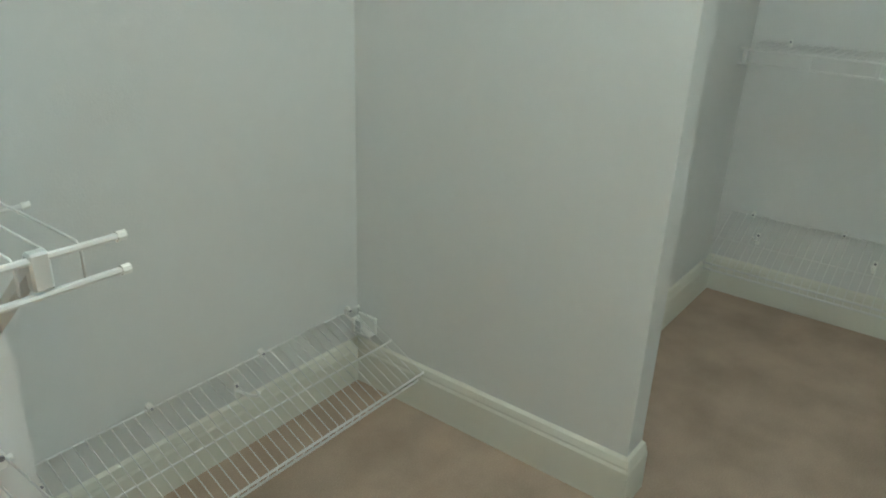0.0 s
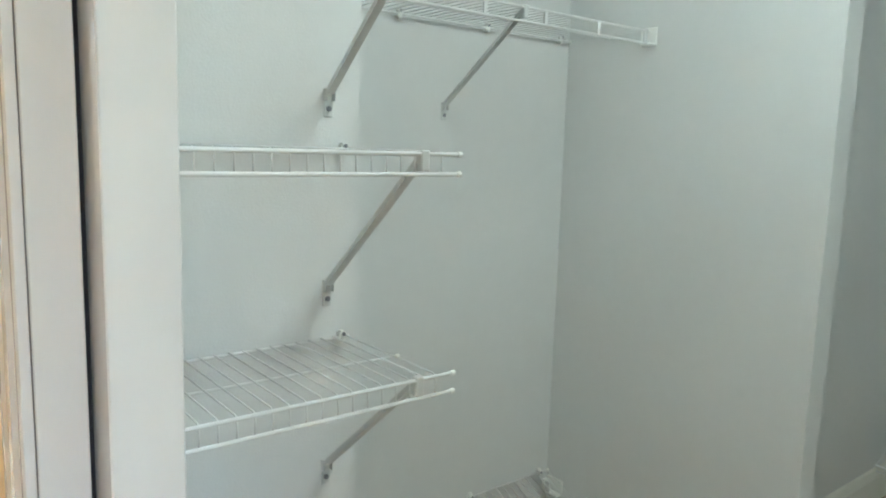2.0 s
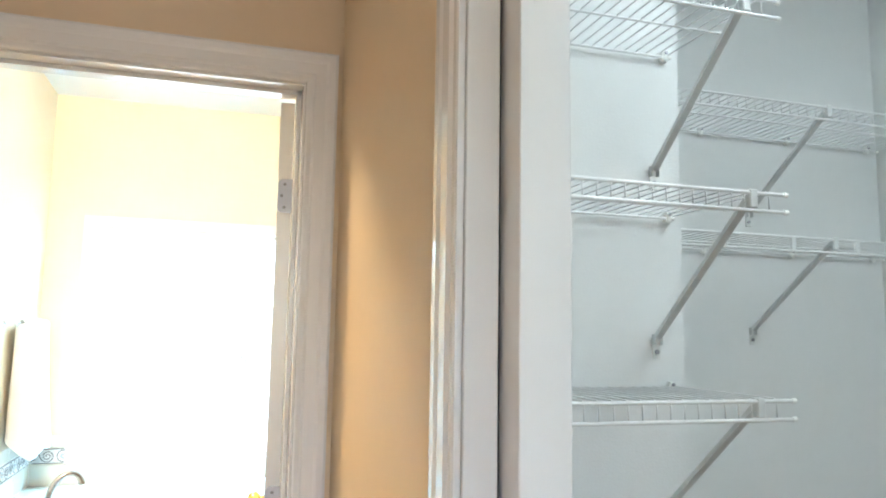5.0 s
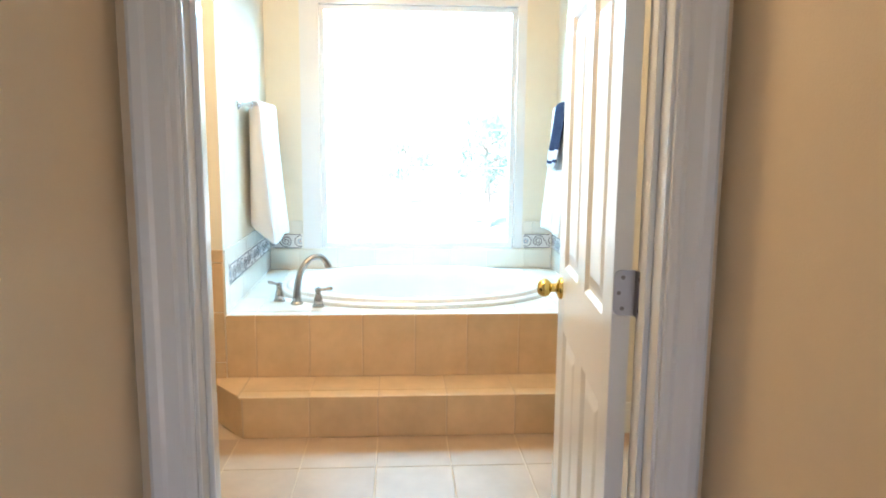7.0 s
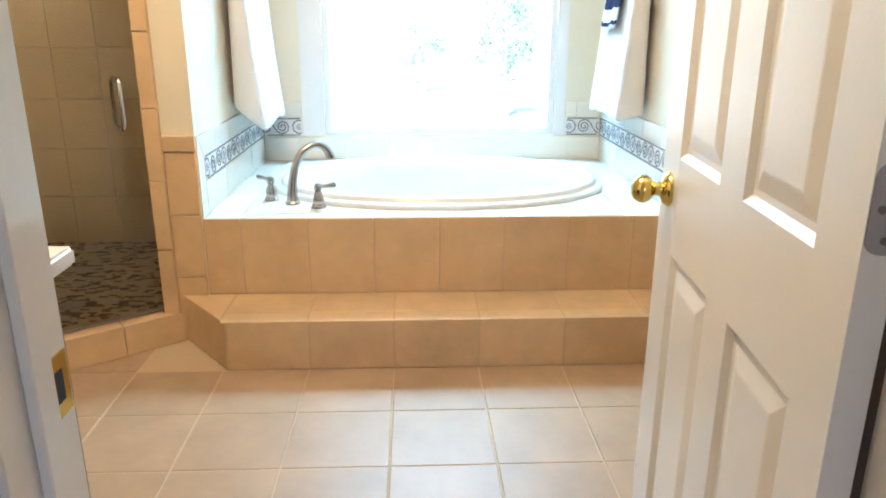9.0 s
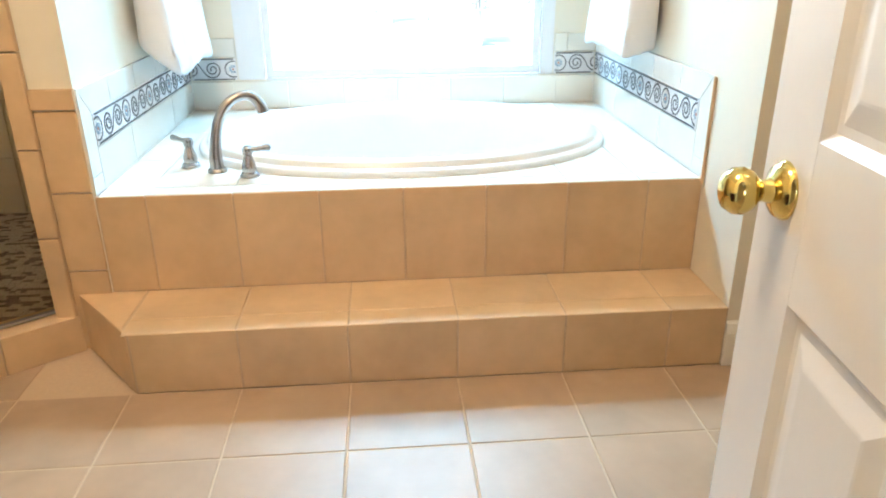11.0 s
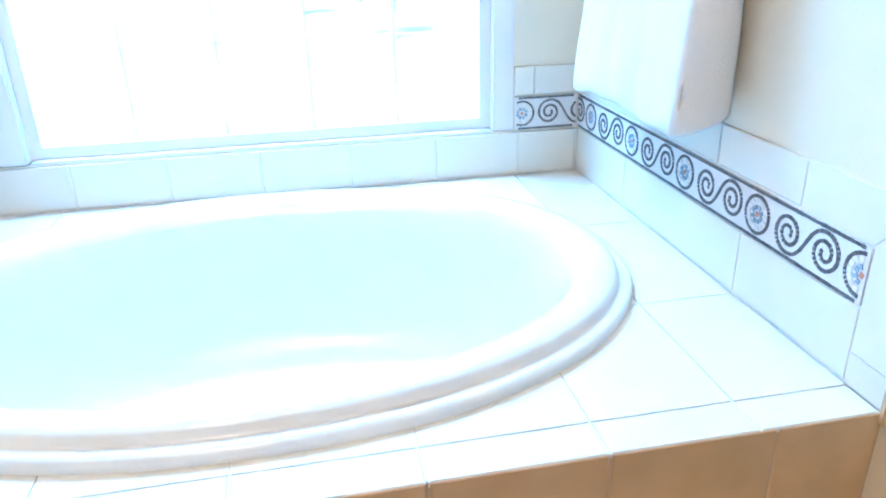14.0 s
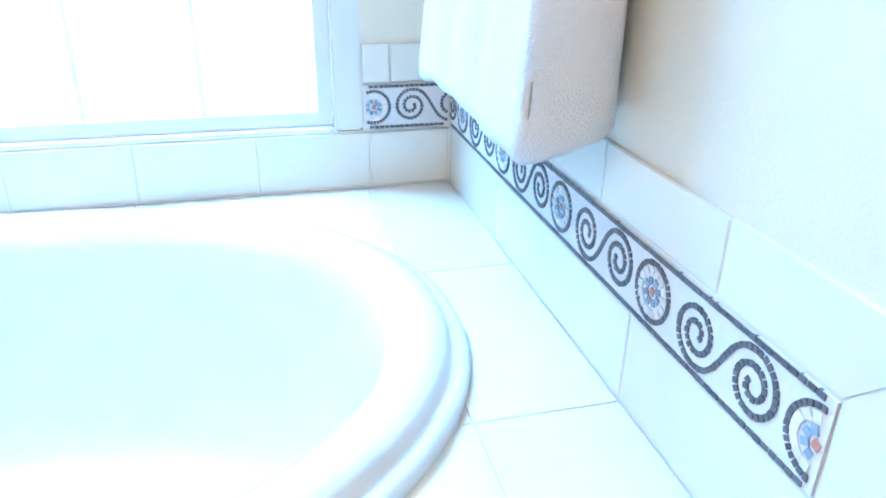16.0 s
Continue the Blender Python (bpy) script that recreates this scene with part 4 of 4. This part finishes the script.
tagged(part("ground", bm, "grass"), label="pale sunlit ground outside", category="ground", kind="structure")


def tree(x, y, h, r, seed):
    rnd = random.Random(seed)
    e = thing("tree", "leafy green tree outside the bathroom window", "tree", "trees outside", place=(x, y, -3.2))
    bm = bmesh.new()
    tube(bm, [(0, 0, 0), (0.05, 0, h * 0.3), (-0.05, 0.06, h * 0.55), (0, 0, h * 0.9)], [0.22, 0.16, 0.11, 0.03], 10)
    for k in range(9):
        a = k * 2.4
        z = h * (0.3 + 0.06 * k)
        tube(bm, [(0, 0, z), (math.cos(a) * r * 0.4, math.sin(a) * r * 0.4, z + 0.4), (math.cos(a) * r * 0.8, math.sin(a) * r * 0.8, z + 0.9)], [0.07, 0.045, 0.015], 6)
    part("trunk", bm, "bark", e)
    bm = bmesh.new()
    clumps = [(rnd.gauss(0, r * 0.42), rnd.gauss(0, r * 0.42), h * rnd.uniform(0.35, 1.05), rnd.uniform(0.35, 0.8)) for _ in range(60)]
    for cx, cy, cz, cr in clumps:
        for _ in range(90):
            v = Vector((rnd.gauss(0, 1), rnd.gauss(0, 1), rnd.gauss(0, 0.8))).normalized() * cr * rnd.uniform(0.5, 1.05)
            p = Vector((cx, cy, cz)) + v
            q = Euler((rnd.uniform(0, 6.3), rnd.uniform(0, 6.3), rnd.uniform(0, 6.3))).to_matrix()
            s = rnd.uniform(0.05, 0.10)
            bm.faces.new([bm.verts.new(p + q @ Vector(c)) for c in ((-s, 0, 0), (0, -s * 0.5, 0), (s, 0, 0), (0, s * 0.5, 0))])
    tagged(part("crown", bm, "leaf", e), kind="stuff")


tree(4.4, 33.0, 5.4, 2.4, 1)
tree(9.5, 36.0, 5.2, 2.6, 3)
tree(0.5, 46.0, 5.0, 2.5, 5)

# ---- tiles ----
PITCH = 0.303
x_floor = -0.235 - PITCH * 7
y_floor = -0.577 - PITCH * 5
for i in range(16):
    for j in range(7):
        x, y = x_floor + i * PITCH, y_floor + j * PITCH
        if x > 2.2 or x + PITCH > 2.35:
            continue
        c = Vector((x + PITCH / 2, y + PITCH / 2, 0))
        if c.y > SY + 0.12 and c.x > -1.0:
            continue
        if (c - P0).dot(sn) < -0.05 and c.x < -1.0:
            continue
        if y < YM or c.y > 0.1:
            continue
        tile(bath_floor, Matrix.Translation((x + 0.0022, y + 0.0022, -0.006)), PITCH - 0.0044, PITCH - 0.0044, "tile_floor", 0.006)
# threshold strip under the door
bm = bmesh.new()
box(bm, DL, DR, DS + 0.02, YM + 0.02, -0.004, 0.006)
bevel(bm, 0.002, 1)
tagged(part("threshold", bm, "tile_floor"), label="tan threshold under the bathroom door", category="threshold", kind="structure")
# step: riser, angled riser, treads
JX = [-0.534, -0.235, 0.069, 0.374, 0.677]
tile_run(step, (-0.822, SY + 0.006, 0.002), (1, 0, 0), (0, 0, 1), AR + 0.820, SZ - 0.003, [x + 0.822 for x in JX], "tile", t=0.006)
a, b = Vector((-1.045, 0.006, 0.002)), Vector((-0.822, SY + 0.006, 0.002))
tile_run(step, a, b - a, (0, 0, 1), (b - a).length, SZ - 0.003, [], "tile", t=0.006)
TXJ = [-0.84, -0.535, -0.232, 0.071, 0.374, 0.677, AR - 0.003]
for x0, x1 in zip(TXJ, TXJ[1:]):
    tile(step, Matrix.Translation((x0 + 0.002, SY + 0.0005, SZ - 0.007)), x1 - x0 - 0.004, 0.080, "tile", 0.007)
    tile(step, Matrix.Translation((x0 + 0.002, SY + 0.084, SZ - 0.007)), x1 - x0 - 0.004, -SY - 0.084 + 0.002, "tile", 0.007)
bm = bmesh.new()
prism(bm, [(-1.05, 0.001), (-0.846, SY + 0.030), (-0.846, 0.001)], SZ - 0.007, SZ)
part("tile", bm, "tile", step)
# apron tiles
AJ = [-0.808 + 0.2475 * k for k in range(7)]
tile_run(deck, (AL + 0.001, 0.008, SZ + 0.002), (1, 0, 0), (0, 0, 1), AR - AL - 0.002, DECK - SZ - 0.004, [x - AL for x in AJ], "tile", t=0.008)
# wall end beside the shower: tile below the cap, tile column at the shower jamb
endw = thing("partition_end_tiles", "tan tiles facing the end of the tub partition", "wall tiles", kind="structure")
for z0, z1 in ((0.002, 0.26), (0.264, 0.50), (0.504, 0.735)):
    tile(endw, facing((AL - 0.113, -0.0005, z0), (1, 0, 0), (0, 0, 1)), 0.111, z1 - z0, "tile", 0.008)
tile(endw, facing((AL - 0.117, -0.0005, 0.739), (1, 0, 0), (0, 0, 1)), 0.120, 0.055, "tile", 0.014)
for k in range(8):
    z0 = 0.115 + k * 0.26
    o = P0 + sd * 0.012 + Vector((0, 0, z0))
    bmx = facing((AL - 0.170, -0.004, z0), (1, 0, 0), (0, 0, 1))
    tile(endw, bmx, 0.056, 0.256, "tile", 0.020)
# deck tiles: front border, right border with larger field
def deck_tile(x0, x1, y0, y1):
    tile(deck, Matrix.Translation((x0 + 0.0015, y0 + 0.0015, DECK - 0.008)), x1 - x0 - 0.003, y1 - y0 - 0.003, "tile_white", 0.008)


def deck_piece(x0, x1, y0, y1):
    """A deck tile trimmed where the tub covers it."""
    bm = bmesh.new()
    nx, ny = 10, 10
    vs = {}
    for i in range(nx):
        for j in range(ny):
            xa, xb = x0 + 0.0015 + (x1 - x0 - 0.003) * i / nx, x0 + 0.0015 + (x1 - x0 - 0.003) * (i + 1) / nx
            ya, yb = y0 + 0.0015 + (y1 - y0 - 0.003) * j / ny, y0 + 0.0015 + (y1 - y0 - 0.003) * (j + 1) / ny
            cx, cy = (xa + xb) / 2, (ya + yb) / 2
            if ((cx - TX) / (TA - 0.04)) ** 2 + ((cy - TY) / (TB - 0.04)) ** 2 < 1:
                continue
            ring = []
            for p in ((xa, ya), (xb, ya), (xb, yb), (xa, yb)):
                k = (round(p[0], 5), round(p[1], 5))
                if k not in vs:
                    vs[k] = bm.verts.new((*p, DECK))
                ring.append(vs[k])
            bm.faces.new(ring)
    if not bm.faces:
        bm.free()
        return
    r = bmesh.ops.extrude_face_region(bm, geom=bm.faces[:])
    for v in r["geom"]:
        if isinstance(v, bmesh.types.BMVert):
            v.co.z -= 0.008
    ob = part("tile", bm, "tile_white", deck)


XJ = [AL + 0.005, -0.808, -0.561, -0.313, -0.066, 0.182, 0.429, 0.651, AR - 0.005]
for x0, x1 in zip(XJ, XJ[1:]):
    deck_tile(x0, x1, 0.0, 0.072)
    for y0, y1 in ((0.072, 0.384), (0.384, 0.78), (0.78, AB - 0.010)):
        deck_piece(x0, x1, y0, y1)
# alcove wall tiles: a low row, the mosaic band, a cap row
surround = thing("alcove_wall_tiles", "pale glossy wall tiles round the tub", "wall tiles", kind="structure")
B0, B1, TT = 0.615, 0.709, 0.790
for b in ((AR - 0.004, AR + 0.001, 0.003, AB, DECK - 0.002, TT - 0.002), (AL - 0.001, AL + 0.004, 0.004, AB, DECK - 0.002, TT - 0.002), (AL + 0.004, AR - 0.004, AB - 0.004, AB + 0.001, DECK - 0.002, WZ0 - 0.006)):
    bm = bmesh.new()
    box(bm, *b)
    part("grout_bed", bm, "grout_light", surround)
BJ = [0.171 + 0.2378 * k for k in range(8)]
for (o, u, total, blocked) in (((AL, AB, 0), (1, 0, 0), AR - AL, True),):
    # back wall: continuous low row
    tile_run(surround, (AL + 0.010, AB, DECK + 0.002), (1, 0, 0), (0, 0, 1), total - 0.020, WZ0 - DECK - 0.006, BJ, "tile_white", gap=0.0022, t=0.006)
    for x0, x1 in ((AL + 0.010, WX0 - 0.002), (WX1 + 0.002, AR - 0.010)):
        tile_run(surround, (x0, AB, B1 + 0.003), (1, 0, 0), (0, 0, 1), x1 - x0, TT - B1 - 0.003, [0.075 if x0 < 0 else 0.058], "tile_white", gap=0.0022, t=0.006)
EDGE = 0.079                            # the mosaic and its rows stop here; a mitred upright tile closes them


def cut_tile(parent, m, pts, mat, t=0.006):
    """A tile of any outline in the pose's own plane."""
    bm = bmesh.new()
    lo = [bm.verts.new(m @ Vector((x, y, 0))) for x, y in pts]
    hi = [bm.verts.new(m @ Vector((x, y, t))) for x, y in pts]
    bm.faces.new(lo[::-1])
    bm.faces.new(hi)
    for k in range(len(pts)):
        n = (k + 1) % len(pts)
        bm.faces.new((lo[k], lo[n], hi[n], hi[k]))
    part("tile", bm, mat, parent)


for wall_x, out, low, cap in ((AR, -1, [0.33, 0.83], [0.2315, 0.479, 0.7265, 0.974]), (AL, 1, [0.33, 0.83], [0.2315, 0.479, 0.7265, 0.974])):
    # x of this pose runs from the back corner towards the room
    def strip(z0, height, total, joints):
        cuts = [0.0] + joints + [total]
        for a, b in zip(cuts, cuts[1:]):
            if out < 0:
                mt = facing((wall_x, AB - 0.001 - a - 0.0011, z0), (0, -1, 0), (0, 0, 1))
            else:
                mt = facing((wall_x, AB - 0.001 - b + 0.0011, z0), (0, 1, 0), (0, 0, 1))
            tile(surround, mt, b - a - 0.0022, height, "tile_white", 0.006)
    strip(DECK + 0.002, B0 - DECK - 0.004, AB - EDGE - 0.001, low)
    strip(B1 + 0.003, TT - B1 - 0.003, cap[-1], cap[:-1])
    last = AB - 0.001 - cap[-1] - 0.001
    frame_m = facing((wall_x, 0, 0), (0, 1, 0), (0, 0, 1)) if out > 0 else facing((wall_x, 0, 0), (0, 1, 0), (0, 0, 1)) @ Matrix.Diagonal((1, 1, -1, 1))
    cut_tile(surround, frame_m, [(EDGE + 0.001, B1 + 0.003), (last, B1 + 0.003), (last, TT), (0.0045, TT)], "tile_white")
    cut_tile(surround, frame_m, [(0.003, 0.5415), (EDGE - 0.001, 0.5415), (EDGE - 0.001, B1 + 0.002), (0.003, TT - 0.0015)], "tile_white")
    cut_tile(surround, frame_m, [(0.003, DECK + 0.002), (EDGE - 0.001, DECK + 0.002), (EDGE - 0.001, 0.5395), (0.003, 0.5395)], "tile_white")
bm = bmesh.new()
box(bm, AR - 0.009, AR, -0.010, 0.0015, DECK - 0.02, TT)
bevel(bm, 0.003, 2)
part("edge_trim", bm, "tile", surround, "tan bullnose tile edge")


# ---- mosaic bands ----
def mosaic_band(parent, m, length, height, start, flip=False):
    """Scroll mosaic of small stones in the band's own plane (x along, y up, z out)."""
    bed = bmesh.new()
    box(bed, 0.0015, length - 0.0015, 0.0015, height - 0.0015, 0.0, 0.0055, m)
    band = part("mosaic_band", bed, "mosaic_bed", parent, "stone scroll mosaic border with blue rosettes")
    meshes = {k: bmesh.new() for k in ("stone_dark", "stone_light", "stone_blue", "stone_rust")}
    rnd = random.Random(int(length * 1000))

    def chip(kind, cx, cy, along, sx, sy):
        if cx - sx / 2 < 0.002 or cx + sx / 2 > length - 0.002:
            return
        t = m @ Matrix.Translation((cx, cy, 0)) @ Matrix.Rotation(along + rnd.uniform(-0.07, 0.07), 4, 'Z')
        sx, sy = sx * rnd.uniform(0.86, 1.0), sy * rnd.uniform(0.88, 1.04)
        box(meshes[kind], -sx / 2, sx / 2, -sy / 2, sy / 2, 0.003, 0.0068 + rnd.uniform(0, 0.0005), t)

    def chain(pts, w, kind="stone_dark", gap=0.0072):
        acc = [0.0]
        for a, b in zip(pts, pts[1:]):
            acc.append(acc[-1] + math.dist(a, b))
        n = max(2, int(acc[-1] / gap))
        for i in range(n):
            s = acc[-1] * (i + 0.5) / n
            k = max(j for j in range(len(acc)) if acc[j] <= s)
            k = min(k, len(pts) - 2)
            f = (s - acc[k]) / max(1e-9, acc[k + 1] - acc[k])
            p = [pts[k][q] + (pts[k + 1][q] - pts[k][q]) * f for q in (0, 1)]
            ang = math.atan2(pts[k + 1][1] - pts[k][1], pts[k + 1][0] - pts[k][0])
            chip(kind, p[0], p[1], ang, acc[-1] / n - 0.0009, w)

    for yy in (0.0045, height - 0.0045):
        chain([(0.001, yy), (length - 0.001, yy)], 0.0058, gap=0.0105)
    period, c = 0.2555, height / 2
    x = start
    while x < length + 0.1:
        # rosette
        ring = [(x + 0.0335 * math.cos(a), c + 0.0335 * math.sin(a)) for a in [2 * math.pi * i / 40 for i in range(41)]]
        chain(ring, 0.0062, gap=0.0066)
        for i in range(14):
            a = 2 * math.pi * i / 14
            chip("stone_light", x + 0.0245 * math.cos(a), c + 0.0245 * math.sin(a), a, 0.0098, 0.0088)
        for i in range(8):
            a = 2 * math.pi * (i + 0.5) / 8
            chip("stone_blue", x + 0.0125 * math.cos(a), c + 0.0125 * math.sin(a), a, 0.0092, 0.0078)
        chip("stone_rust", x, c, 0.4, 0.0085, 0.0085)
        # the double scroll after it
        xa, xb, R = x + 0.080, x + 0.1685, 0.0345
        pts = []
        turns = 1.9
        for i in range(60):
            f = i / 59
            r = 0.006 + (R - 0.006) * f
            a = math.pi * 0.5 + 2 * math.pi * turns * (1 - f) - 0.15
            pts.append((xa + r * math.cos(a), c + r * math.sin(a)))
        right = [(2 * ((xa + xb) / 2) - px_, 2 * c - py_) for px_, py_ in pts][::-1]
        p0, p1 = pts[-1], right[0]
        chain(pts + [((1 - f) ** 3 * p0[0] + 3 * (1 - f) ** 2 * f * (p0[0] + 0.040) + 3 * (1 - f) * f * f * (p1[0] - 0.040) + f ** 3 * p1[0],
                      (1 - f) ** 3 * p0[1] + 3 * (1 - f) ** 2 * f * p0[1] + 3 * (1 - f) * f * f * p1[1] + f ** 3 * p1[1]) for f in [i / 12 for i in range(1, 12)]] + right, 0.0066)
        x += period
    for kind, b in meshes.items():
        if b.faces:
            tagged(part("mosaic_stones", b, kind, band), kind="stuff")
        else:
            b.free()


LB = AB - EDGE
mosaic_band(surround, facing((AR - 0.002, EDGE, B0), (0, 1, 0), (0, 0, 1)) @ Matrix.Diagonal((1, 1, -1, 1)), LB - 0.004, B1 - B0, 0.009)
mosaic_band(surround, facing((AL + 0.002, AB - 0.004, B0), (0, -1, 0), (0, 0, 1)) @ Matrix.Diagonal((1, 1, -1, 1)), LB - 0.004, B1 - B0, -0.1665)
mosaic_band(surround, facing((WX1 + 0.002, AB - 0.002, B0), (1, 0, 0), (0, 0, 1)), AR - WX1 - 0.012, B1 - B0, 0.022)
mosaic_band(surround, facing((AL + 0.010, AB - 0.002, B0), (1, 0, 0), (0, 0, 1)), WX0 - AL - 0.012, B1 - B0, -0.074)
# shower wall tiles
shower_walls = thing("shower_wall_tiles", "brown tiled shower walls behind tinted glass", "wall tiles", kind="structure")
for r in range(9):
    z0 = 0.045 + r * 0.255
    n = 5
    for k in range(n):
        tile(shower_walls, facing((-2.198 + k * 0.2275 + 0.002, AB - 0.0005, z0), (1, 0, 0), (0, 0, 1)), 0.2235, 0.251, "shower_tile")
        tile(shower_walls, facing((AL - 0.1155, AB - 0.01 - k * 0.2275, z0), (0, -1, 0), (0, 0, 1)), 0.2235, 0.251, "shower_tile")
    for k in range(8):
        tile(shower_walls, facing((-2.1995, -0.62 + k * 0.2275, z0), (0, 1, 0), (0, 0, 1)), 0.2235, 0.251, "shower_tile")
